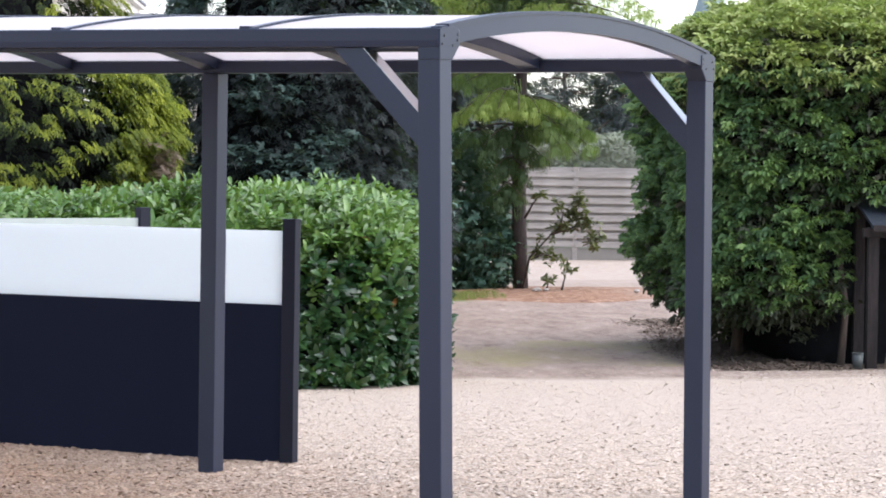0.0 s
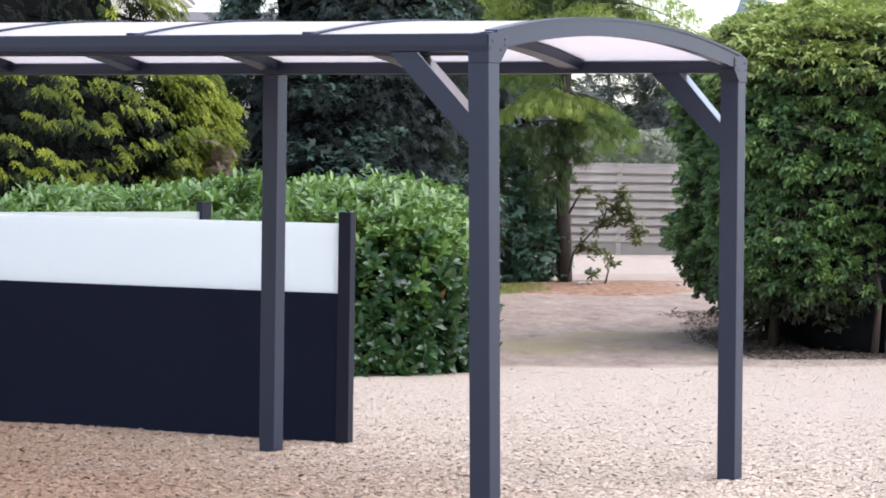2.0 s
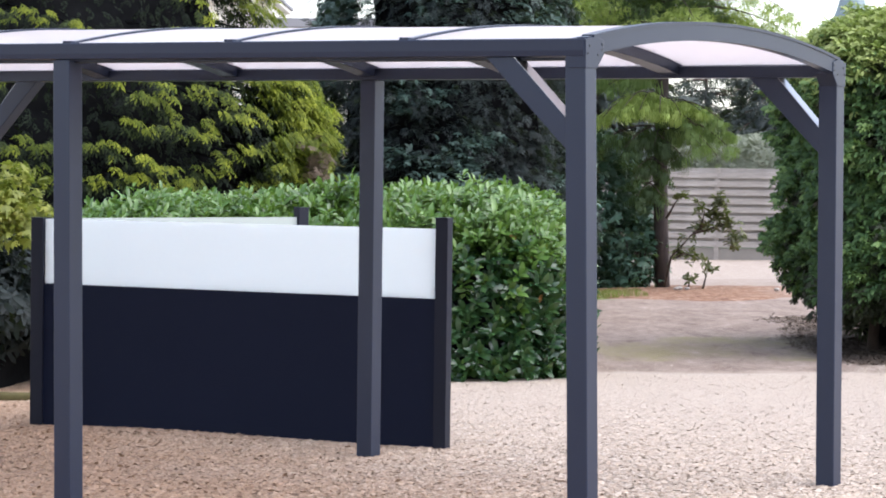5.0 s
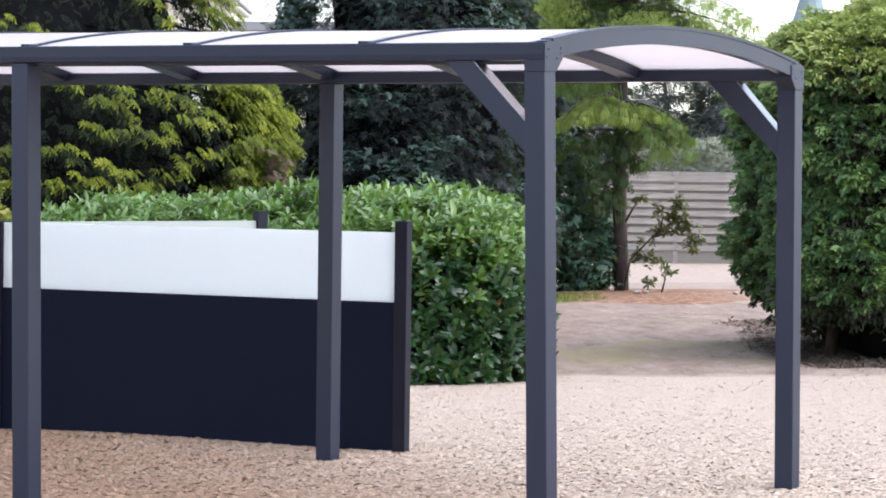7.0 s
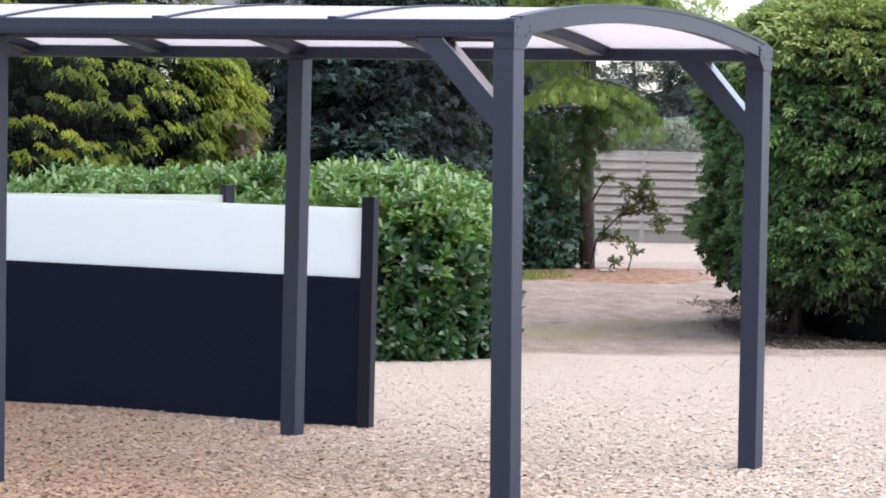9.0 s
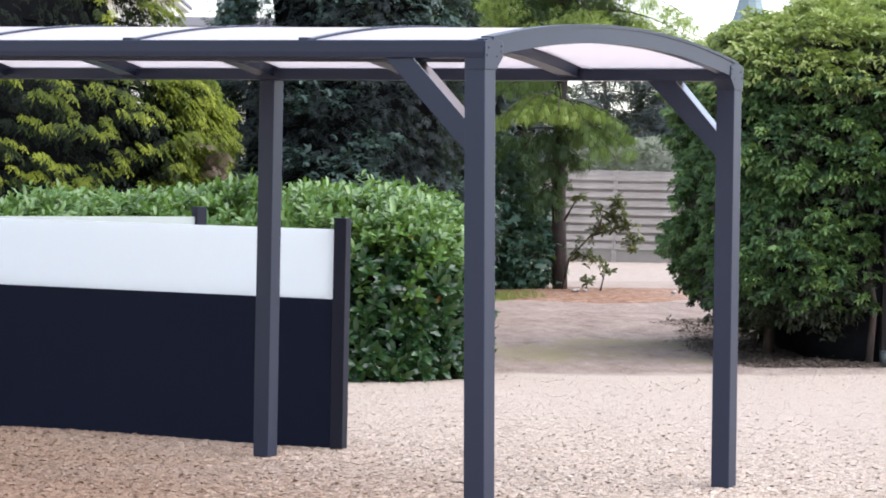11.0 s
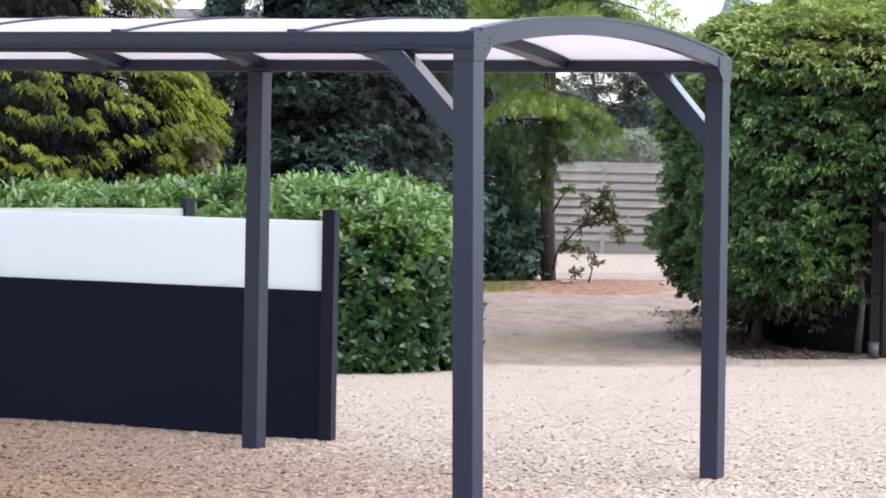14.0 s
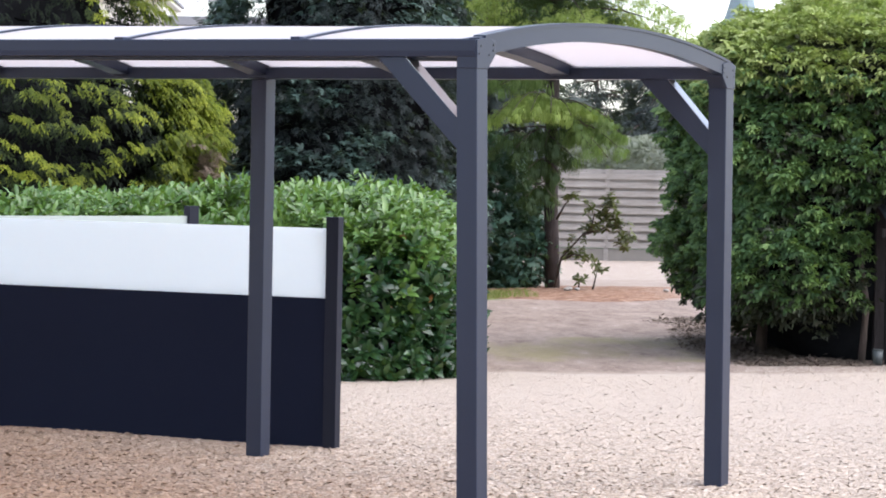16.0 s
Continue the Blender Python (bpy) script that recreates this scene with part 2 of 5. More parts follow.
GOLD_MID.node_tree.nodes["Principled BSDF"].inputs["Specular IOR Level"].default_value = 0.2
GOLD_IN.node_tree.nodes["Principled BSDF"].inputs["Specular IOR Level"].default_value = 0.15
DEAD = foliage("brown_cypress_spray", [(0.0, (0.07, 0.048, 0.032)), (1.0, (0.145, 0.10, 0.07))], 0.7, 0.1)
# One dark green as shaded and lit copies: recesses, then plumes.
DARKGREEN = foliage("shaded_dark_foliage", [(0.0, (0.007, 0.010, 0.012)), (0.6, (0.012, 0.019, 0.020)), (1.0, (0.026, 0.040, 0.038))], 0.6, 0.08, patch=0.6, scale=2.4)
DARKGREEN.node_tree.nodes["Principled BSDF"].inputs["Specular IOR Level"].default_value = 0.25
DARKGREEN_LIT = foliage("lit_dark_cypress_spray", [(0.0, (0.022, 0.044, 0.038)), (0.6, (0.060, 0.104, 0.088)), (1.0, (0.18, 0.25, 0.215))], 0.5, 0.1, patch=0.7, scale=2.6)
DARKGREEN_LIT.node_tree.nodes["Principled BSDF"].inputs["Specular IOR Level"].default_value = 0.35
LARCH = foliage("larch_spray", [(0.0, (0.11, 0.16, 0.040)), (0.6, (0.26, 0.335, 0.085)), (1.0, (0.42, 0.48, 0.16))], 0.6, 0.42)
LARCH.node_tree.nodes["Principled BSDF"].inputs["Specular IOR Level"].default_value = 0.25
# Darker copy of the larch spray: shade near trunk and limb roots painted.
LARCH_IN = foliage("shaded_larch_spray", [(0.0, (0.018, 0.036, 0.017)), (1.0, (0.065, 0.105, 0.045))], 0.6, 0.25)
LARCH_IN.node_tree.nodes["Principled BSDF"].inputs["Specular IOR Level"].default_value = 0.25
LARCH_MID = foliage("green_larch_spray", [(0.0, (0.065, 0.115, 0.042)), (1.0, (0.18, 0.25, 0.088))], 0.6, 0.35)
LARCH_MID.node_tree.nodes["Principled BSDF"].inputs["Specular IOR Level"].default_value = 0.25
SHRUB = foliage("shrub_leaf", [(0.0, (0.025, 0.052, 0.037)), (0.6, (0.056, 0.116, 0.086)), (1.0, (0.155, 0.235, 0.165))], 0.5, 0.2)
SHRUB.node_tree.nodes["Principled BSDF"].inputs["Specular IOR Level"].default_value = 0.25
RHODO = foliage("rhododendron_leaf", [(0.0, (0.034, 0.027, 0.016)), (0.5, (0.062, 0.066, 0.022)), (1.0, (0.14, 0.145, 0.042))], 0.4, 0.2)
GOLD_LEAF = foliage("golden_shrub_leaf", [(0.0, (0.07, 0.095, 0.015)), (0.5, (0.19, 0.21, 0.030)), (1.0, (0.44, 0.42, 0.09))], 0.5, 0.3, patch=0.5, scale=3.0)
# Far greens greyed and lifted, with the distance haze in their colour.
FAR_FIR = foliage("hazy_fir_spray", [(0.0, (0.030, 0.040, 0.040)), (1.0, (0.075, 0.09, 0.088))], 0.8, 0.1)
FARGREEN = foliage("hazy_hedge_leaf", [(0.0, (0.20, 0.22, 0.17)), (1.0, (0.25, 0.27, 0.215))], 0.9, 0.12)
GRASS = foliage("grass_blade", [(0.0, (0.08, 0.12, 0.025)), (1.0, (0.24, 0.28, 0.07))], 0.5, 0.3)
LITTER = foliage("dead_litter", [(0.0, (0.05, 0.034, 0.025)), (0.7, (0.13, 0.098, 0.075)), (1.0, (0.25, 0.20, 0.16))], 0.9, 0.0)
# Near-black, unreflecting: the deep shade inside hedges, trees and boughs is painted.
SHADE_BODY = plain("painted_shade", (0.0098, 0.0100, 0.0108), 1.0, 8, 0.5, 0.5)
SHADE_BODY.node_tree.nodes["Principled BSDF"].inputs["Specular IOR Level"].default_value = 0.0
BARK = bark("conifer_bark", (0.026, 0.018, 0.014), (0.12, 0.088, 0.072))
LARCH_BARK = bark("larch_bark", (0.014, 0.010, 0.010), (0.075, 0.056, 0.052), 10)
BARK_PALE = bark("pale_branch", (0.16, 0.12, 0.085), (0.36, 0.29, 0.22))
TIMBER_DARK = bark("dark_stained_timber", (0.007, 0.005, 0.005), (0.024, 0.017, 0.016), 20)
FELT = plain("slate_blue_roof_felt", (0.030, 0.037, 0.052), 0.5, 14, 0.35, 0.4)
ZINC = plain("grey_zinc", (0.05, 0.06, 0.06), 0.5)
BOARD = bark("weathered_fence_board", (0.205, 0.182, 0.165), (0.375, 0.34, 0.313), 9, (0.15, 1, 1))
CONCRETE = plain("grey_concrete", (0.255, 0.23, 0.205), 0.9, 5, 0.25, 0.3)
CREAM_WALL = plain("cream_wall_finish", (0.72, 0.68, 0.60), 0.85, 3, 0.08, 0.2)
ROOF_GREY = plain("grey_roof_edge", (0.28, 0.28, 0.30), 0.7, 5, 0.15)
MOSS = plain("mossy_log", (0.075, 0.065, 0.022), 0.95, 12, 0.5, 0.6)
TURRET = plain("blue_grey_roof", (0.22, 0.29, 0.31), 0.6, 3, 0.2)
WINDOW = plain("dark_window_glass", (0.02, 0.025, 0.03), 0.1)


def mulch_material():
    m = Nodes("bark_mulch")
    p = m.where()
    c = m.ramp(m.noise(p, 9.0, 6, 0.75), [(0.30, (0.07, 0.036, 0.022)), (0.46, (0.21, 0.098, 0.054)), (0.58, (0.33, 0.20, 0.13)), (0.70, (0.46, 0.36, 0.28))])
    sep = m.add("ShaderNodeSeparateXYZ")
    m.link(p, sep.inputs[0])
    worn = m.math("ADD", m.math("MULTIPLY", m.math("SUBTRACT", sep.outputs[0], 4.2), 0.5), m.math("MULTIPLY", m.math("SUBTRACT", m.noise(p, 1.3, 5), 0.5), 1.6), True)
    c = m.mix(m.math("MULTIPLY", worn, 0.85), c, (0.33, 0.25, 0.20))
    m.set(Base_Color=c, Roughness=0.95)
    m.bump(m.noise(p, 26.0, 5), 0.8, 0.03)
    return m.mat


MULCH = mulch_material()


def stone_material():
    m = Nodes("gravel_stone")
    g = m.add("ShaderNodeNewGeometry")
    c = m.ramp(g.outputs["Random Per Island"], [(0.0, (0.15, 0.108, 0.08)), (0.12, (0.42, 0.325, 0.248)), (0.4, (0.48, 0.39, 0.307)), (0.8, (0.545, 0.46, 0.382)), (1.0, (0.64, 0.57, 0.50))])
    n = m.noise(g.outputs["Position"], 90.0, 3)
    c = m.mix(m.math("MULTIPLY", n, 0.4), c, (0.40, 0.30, 0.23))
    c = washed(m, g.outputs["Position"], c, (0.525, 0.445, 0.372), 0.70)
    c = m.mix(brown_mask(m, g.outputs["Position"]), c, (0.90, 0.725, 0.59), "MULTIPLY")
    m.set(Base_Color=c, Roughness=0.85)
    return m.mat


STONE = stone_material()

# ---- building helpers ----
SLOPE_X, SLOPE_Y = 0.0153, -0.008
CORNER = (0.5875, 12.0518)


def gz(x, y):
    """Height of the gently tilted ground, with a low swell at the fence."""
    x, y = np.clip(x, -80, 80), np.clip(y, -20, 110)
    swell = 0.042 * np.exp(-((x + 2.1) ** 2 + (y - 17.7) ** 2) / 2.2)
    return SLOPE_X * (x - CORNER[0]) + SLOPE_Y * (y - CORNER[1]) + swell


def mesh_of(bm, material, smooth=False):
    me = bpy.data.meshes.new("mesh")
    bm.normal_update()
    bm.to_mesh(me)
    bm.free()
    me.materials.append(material)
    if smooth:
        me.shade_smooth()
    return me


def part(name, bm, material, parent, label="", smooth=False):
    """One mesh object under a thing or a part."""
    ob = new(name, bm if isinstance(bm, bpy.types.Mesh) else mesh_of(bm, material, smooth))
    ob.parent = parent
    return tagged(ob, label)


def bulk(verts, faces, material):
    """A mesh from arrays: verts (n, 3), faces (m, k)."""
    me = bpy.data.meshes.new("mesh")
    n, k = faces.shape
    me.vertices.add(len(verts))
    me.vertices.foreach_set("co", np.ascontiguousarray(verts, dtype=np.float32).ravel())
    me.loops.add(n * k)
    me.loops.foreach_set("vertex_index", np.ascontiguousarray(faces, dtype=np.int32).ravel())
    me.polygons.add(n)
    me.polygons.foreach_set("loop_start", np.arange(0, n * k, k, dtype=np.int32))
    me.polygons.foreach_set("loop_total", np.full(n, k, dtype=np.int32))
    me.update(calc_edges=True)
    me.validate()
    me.materials.append(material)
    return me


def box(x0, x1, y0, y1, z0, z1, bevel=0.0, bm=None):
    bm = bm or bmesh.new()
    made = bmesh.ops.create_cube(bm, size=1)["verts"]
    bmesh.ops.transform(bm, verts=made, matrix=Matrix.LocRotScale(((x0 + x1) / 2, (y0 + y1) / 2, (z0 + z1) / 2), None, (abs(x1 - x0), abs(y1 - y0), abs(z1 - z0))))
    if bevel:
        edges = list({e for v in made for e in v.link_edges})
        bmesh.ops.bevel(bm, geom=edges, offset=bevel, segments=2, affect="EDGES", profile=0.6)
    return bm


def prism(outline, axis, a, b, bevel=0.0):
    """A flat outline of (p, q) pushed along an axis from a to b. The outline lies in the other two axes, in x, y, z order."""
    bm = bmesh.new()
    rings = []
    for d in (a, b):
        ring = []
        for p, q in outline:
            co = {"x": (d, p, q), "y": (p, d, q), "z": (p, q, d)}[axis]
            ring.append(bm.verts.new(co))
        rings.append(ring)
    bm.faces.new(rings[0][::-1])
    bm.faces.new(rings[1])
    n = len(outline)
    for i in range(n):
        bm.faces.new((rings[0][i], rings[0][(i + 1) % n], rings[1][(i + 1) % n], rings[1][i]))
    bmesh.ops.recalc_face_normals(bm, faces=bm.faces[:])
    if bevel:
        bmesh.ops.bevel(bm, geom=bm.edges[:], offset=bevel, segments=2, affect="EDGES", profile=0.6)
    return bm


def tube(points, radii, sides=8, bm=None):
    """A tapering round limb along points."""
    bm = bm or bmesh.new()
    rings = []
    pts = [Vector(p) for p in points]
    for i, p in enumerate(pts):
        d = (pts[min(i + 1, len(pts) - 1)] - pts[max(i - 1, 0)]).normalized()
        side = d.cross(Vector((0.31, 0.9, 0.29))).normalized()
        other = d.cross(side)
        rings.append([bm.verts.new(p + float(radii[i]) * (side * math.cos(k * math.tau / sides) + other * math.sin(k * math.tau / sides))) for k in range(sides)])
    for a, b in zip(rings, rings[1:]):
        for k in range(sides):
            bm.faces.new((a[k], a[(k + 1) % sides], b[(k + 1) % sides], b[k]))
    bm.faces.new(rings[0][::-1])
    bm.faces.new(rings[-1])
    return bm


def unit(v):
    return v / np.maximum(np.linalg.norm(v, axis=-1, keepdims=True), 1e-9)


rng = np.random.default_rng(7)


def scatter(template, pos, axis, face, size, material, width=None):
    """Copies of a small leaf or spray in one mesh. Its y lies along axis, its z along face."""
    tv, tf = template
    y = unit(axis)
    x = unit(np.cross(y, face))
    z = np.cross(x, y)
    s = np.asarray(size)[:, None, None]
    w = s if width is None else s * np.asarray(width)[:, None, None]
    v = pos[:, None, :] + w * tv[None, :, 0:1] * x[:, None, :] + s * tv[None, :, 1:2] * y[:, None, :] + s * tv[None, :, 2:3] * z[:, None, :]
    f = tf[None] + (np.arange(len(pos)) * len(tv))[:, None, None]
    return bulk(v.reshape(-1, 3), f.reshape(-1, tf.shape[1]), material)


def broad_leaf():
    """A broad leaf, folded along its midrib, its tip bent down. Length 1, width 0.4."""
    rows = [(0.0, 0.03, 0.0), (0.28, 0.155, 0.0), (0.72, 0.18, -0.04), (1.0, 0.035, -0.15)]
    v = []
    for y, w, z in rows:
        v += [(-w, y, z + 0.28 * w), (0, y, z), (w, y, z + 0.28 * w)]
    f = []
    for r in range(len(rows) - 1):
        for c in range(2):
            a = 3 * r + c
            f.append((a, a + 1, a + 4, a + 3))
    return np.array(v), np.array(f)


def fan_spray(n=7, spread=55, droop=0.18, thin=0.085):
    """A flat conifer spray: a stem with pointed fingers on both sides."""
    v, f = [], []
    for i in range(n):
        k = i / (n - 1) * 2 - 1
        a = radians(spread) * k
        base = 0.42 * (1 - abs(k))
        length = 0.62 - 0.12 * abs(k) + 0.07 * ((i * 5) % 3)
        d = np.array([math.sin(a), math.cos(a)])
        s = np.array([d[1], -d[0]])
        o = np.array([0, base * 0.9])
        pts = [o, o + d * length * 0.55 + s * thin, o + d * length, o + d * length * 0.55 - s * thin]
        j = len(v)
        for p in pts:
            r = np.hypot(*p)
            v.append((p[0], p[1], -droop * r * r + 0.05 * ((i % 2) - 0.5)))
        f.append((j, j + 1, j + 2, j + 3))
    return np.array(v), np.array(f)


def tuft(n=8, thin=0.06, seed=3):
    """A feathery conifer tuft: narrow pointed fingers that fan out in depth too."""
    r2 = np.random.default_rng(seed)
    v, f = [], []
    for i in range(n):
        a = radians(62) * (i / (n - 1) * 2 - 1)
        e = r2.normal(0, 0.28)
        d = unit(np.array([math.sin(a), math.cos(a), e]))
        s = unit(np.cross(d, np.array([0, 0, 1.0])))
        o = np.array([0, 0.22 * r2.random(), 0])
        length = 0.5 + 0.4 * r2.random()
        j = len(v)
        v += [o, o + d * length * 0.5 + s * thin, o + d * length + np.array([0, 0, -0.12]), o + d * length * 0.5 - s * thin]
        f.append((j, j + 1, j + 2, j + 3))
    return np.array(v), np.array(f)


def mitt(fingers=5, spread=70, thin=0.15, fall=0.35, seed=1):
    """A cypress frond: a short lobed fan that starts level and curls over at the tips."""
    r2 = np.random.default_rng(seed)
    v, f = [(-0.07, 0.0, 0.0), (0.07, 0.0, 0.0)], []
    for i in range(fingers):
        k = i / (fingers - 1) * 2 - 1
        a = radians(spread) * k + r2.normal(0, 0.12)
        d = np.array([math.sin(a), math.cos(a)])
        c = np.array([d[1], -d[0]])
        reach = 0.95 - 0.25 * abs(k) + 0.45 * (r2.random() - 0.5)
        j = len(v)
        for r, w, z in ((0.62, thin, -0.22 * fall), (1.0, thin * 0.42, -1.0 * fall)):
            for q in (-1, 1):
                p = d * reach * r + c * w * q
                v.append((p[0], p[1], z * reach + 0.07 * r2.normal()))
        f += [(0, 1, j + 1, j), (j, j + 1, j + 3, j + 2)]
    return np.array(v), np.array(f)


def hanging_fan(n=6, seed=6):
    """A drooping cypress twig: a bent stem with short pointed fingers on both sides."""
    r2 = np.random.default_rng(seed)
    v, f = [], []
    for i in range(n):
        t = (i + 0.5) / n
        w = 1 if i % 2 else -1
        o = np.array([0.0, 0.72 * t, -0.30 * t * t])
        a = radians(58 - 38 * t) * w + r2.normal(0, 0.10)
        L = (0.42 - 0.16 * t) * (0.8 + 0.4 * r2.random())
        d = np.array([math.sin(a), math.cos(a), -0.35 - 0.35 * t])
        s = np.array([math.cos(a), -math.sin(a), 0.0]) * 0.085
        j = len(v)
        v += [o - s * 0.6, o + d * L * 0.5 - s, o + d * L, o + d * L * 0.5 + s]
        f.append((j, j + 3, j + 2, j + 1))
    return np.array(v), np.array(f)


def needle_fringe(n=9, seed=2):
    """A level twig's end with soft needles hanging from it in a pointed fringe."""
    r2 = np.random.default_rng(seed)
    v, f = [], []
    for i in range(n):
        y = i / n
        w = (i % 3 - 1) * 0.22 * (1 - 0.7 * y)
        L = (0.55 + 0.35 * r2.random()) * (1 - 0.45 * y)
        j = len(v)
        v += [(w - 0.035, y * 0.9, 0.02), (w + 0.035, y * 0.9 + 0.03, 0.02), (w * 1.2 + 0.012, y * 0.9 + 0.16, -L), (w * 1.2 - 0.02, y * 0.9 + 0.14, -L)]
        f.append((j, j + 1, j + 2, j + 3))
    return np.array(v), np.array(f)


LEAF = broad_leaf()
MITT = mitt()
MITT_FINE = mitt(4, 60, 0.12, 0.3, 4)
FRINGE = needle_fringe()
HANGING = hanging_fan()
TUFT = tuft(7, 0.05)
FROND_SMALL = fan_spray(3, 48, 0.3, 0.13)
FERN = fan_spray(5, 50, 0.35, 0.075)
SPRAY_LIGHT = fan_spray(5, 52, 0.25, 0.11)
SPRAY = fan_spray()
HANG = fan_spray(9, 28, 0.1, 0.05)


def lumps(p, freq, amp):
    return np.array([noise.noise(Vector(q) * freq) for q in p]) * amp


def round_box(n, lo, hi, r, faces):
    """n points on the skin of a box with rounded edges, with their normals. faces: which of -x +x -y +y +z, with weights."""
    lo, hi = np.array(lo, float), np.array(hi, float)
    size = hi - lo
    area = {"-x": size[1] * size[2], "+x": size[1] * size[2], "-y": size[0] * size[2], "+y": size[0] * size[2], "+z": size[0] * size[1]}
    w = np.array([area[k] * faces.get(k, 0) for k in area])
    pick = rng.choice(5, n, p=w / w.sum())
    p = lo + rng.random((n, 3)) * size
    for i, key in enumerate(area):
        ax = "xyz".index(key[1])
        p[pick == i, ax] = (lo if key[0] == "-" else hi)[ax]
    inner_lo, inner_hi = lo + r, hi - r
    inner_lo[2] = lo[2]
    q = np.clip(p, inner_lo, inner_hi)
    nrm = unit(p - q)
    return q + nrm * r, nrm


def frame_from(n):
    """Two directions square to each normal."""
    up = np.where(np.abs(n[:, 2:3]) > 0.95, np.array([[0.0, 1.0, 0.0]]), np.array([[0.0, 0.0, 1.0]]))
    t = unit(np.cross(n, up))
    return t, np.cross(n, t)


def thing(name, at, label, category, group="", kind="", rz=0.0):
    ob = new(name)
    ob.empty_display_size = 0.2
    ob.matrix_world = pose(at[0], at[1], at[2], 0, 0, rz)
    return tagged(ob, label, category, group, kind)


def stuff(name, mesh, parent, label=""):
    """Leaves and the like that nobody could count, joined, in world places under a thing."""
    ob = new(name, mesh)
    ob.parent = parent
    ob.matrix_parent_inverse = parent.matrix_world.inverted()
    return tagged(ob, label, kind="stuff")


def world_part(name, bm, material, parent, label="", smooth=False):
    ob = part(name, bm, material, parent, label, smooth)
    ob.matrix_parent_inverse = parent.matrix_world.inverted()
    return ob


# ---- ground ----
def build_ground():
    xs = [-900, -300, -80] + list(np.linspace(-40, -8, 17)) + list(np.linspace(-7.6, 8, 40)) + list(np.linspace(10, 40, 16)) + [80, 300, 900]
    ys = [-700, -150, -20] + list(np.linspace(0, 10, 11)) + list(np.linspace(10.4, 26, 40)) + list(np.linspace(27, 60, 34)) + [110, 400, 1800]
    v = np.array([(x, y, gz(x, y)) for y in ys for x in xs])
    w = len(xs)
    f = np.array([(j * w + i, j * w + i + 1, (j + 1) * w + i + 1, (j + 1) * w + i) for j in range(len(ys) - 1) for i in range(w - 1)])
    ob = new("ground", bulk(v, f, GROUND))
    tagged(ob, "pale gravel yard with a trodden earth drive behind", "ground", kind="structure")
    return ob


def build_gravel():
    """Loose stones on the near yard."""
    n = 185000
    y = np.sqrt(rng.random(n) * (24.2 ** 2 - 11.3 ** 2) + 11.3 ** 2)
    x = y * (-0.20 + 0.45 * rng.random(n))
    edge = 22.75 + 0.25 * np.sin(x * 1.7) + 0.18 * np.sin(x * 4.1 + 1) + 0.18 * rng.standard_normal(n)
    edge = edge + 1.45 * np.clip((x - 3.3) * 2, 0, 1)
    y = np.where(rng.random(n) < 0.006, y + 2.0 * rng.random(n), y)
    keep = y < edge + 1.6 * (rng.random(n) < 0.02)
    x, y = x[keep], y[keep]
    n = len(x)
    size = (0.0066 + 0.0078 * rng.random(n) ** 1.8) * (1.12 - 0.36 * np.clip((y - 13.5) / 7.5, 0, 1))
    base = np.array([(math.cos(k * math.tau / 5), math.sin(k * math.tau / 5), -0.25 * (k % 2)) for k in range(5)] + [(0.1, 0.05, 0.85)])
    f = np.array([(k, (k + 1) % 5, 5) for k in range(5)])
    a = rng.random(n) * math.tau
    shape = base[None] * (0.65 + 0.7 * rng.random((n, 6, 1))) * np.stack([0.9 + 0.7 * rng.random(n), 0.6 + 0.4 * rng.random(n), 0.22 + 0.24 * rng.random(n)], -1)[:, None, :]
    settled = 1.0 - 0.55 * np.clip((x + y - 14.5) * 0.13, 0, 1)
    shape[:, :, 2] *= settled[:, None]
    tilt = rng.normal(0, 0.32, n) * settled
    c, s, ct, st = np.cos(a)[:, None], np.sin(a)[:, None], np.cos(tilt)[:, None], np.sin(tilt)[:, None]
    vx, vy, vz = shape[..., 0], shape[..., 1], shape[..., 2]
    vy, vz = vy * ct - vz * st, vy * st + vz * ct
    v = np.stack([vx * c - vy * s, vx * s + vy * c, vz], -1) * size[:, None, None]
    v += np.stack([x, y, gz(x, y) + size * 0.35], -1)[:, None, :]
    faces = f[None] + (np.arange(n) * 6)[:, None, None]
    ob = new("gravel", bulk(v.reshape(-1, 3), faces.reshape(-1, 3), STONE))
    tagged(ob, "loose cream and brown gravel stones on the yard", "gravel", kind="stuff")


# ---- carport ----
WIDE, BAY, POST = 2.9875, 2.9985, 0.106
LONG = 2 * BAY + POST + 0.07
RIB = BAY / 3
BEAM_LOW, BEAM_TOP = 2.2476, 2.332
ARCH_END, ARCH_MID = 2.335, 2.466


def arch_z(v, lift=0.0):
    """Height of the roof's outer line across the carport."""
    half = WIDE / 2
    rise = ARCH_MID - ARCH_END
    r = (half * half + rise * rise) / (2 * rise)
    return ARCH_MID - r + math.sqrt(r * r - (v - half) ** 2) + lift


def arch_strip(x0, x1, v0, v1, low, high, n=28):
    """A curved bar across the roof: between two lifts from the outer line."""
    bm = bmesh.new()
    rows = []
    for i in range(n + 1):
        v = v0 + (v1 - v0) * i / n
        rows.append([bm.verts.new((x, v, arch_z(v, z))) for x, z in ((x0, low), (x1, low), (x1, high), (x0, high))])
    for a, b in zip(rows, rows[1:]):
        for k in range(4):
            bm.faces.new((a[k], a[(k + 1) % 4], b[(k + 1) % 4], b[k]))
    bm.faces.new(rows[0][::-1])
    bm.faces.new(rows[-1])
    bmesh.ops.recalc_face_normals(bm, faces=bm.faces[:])
    return bm


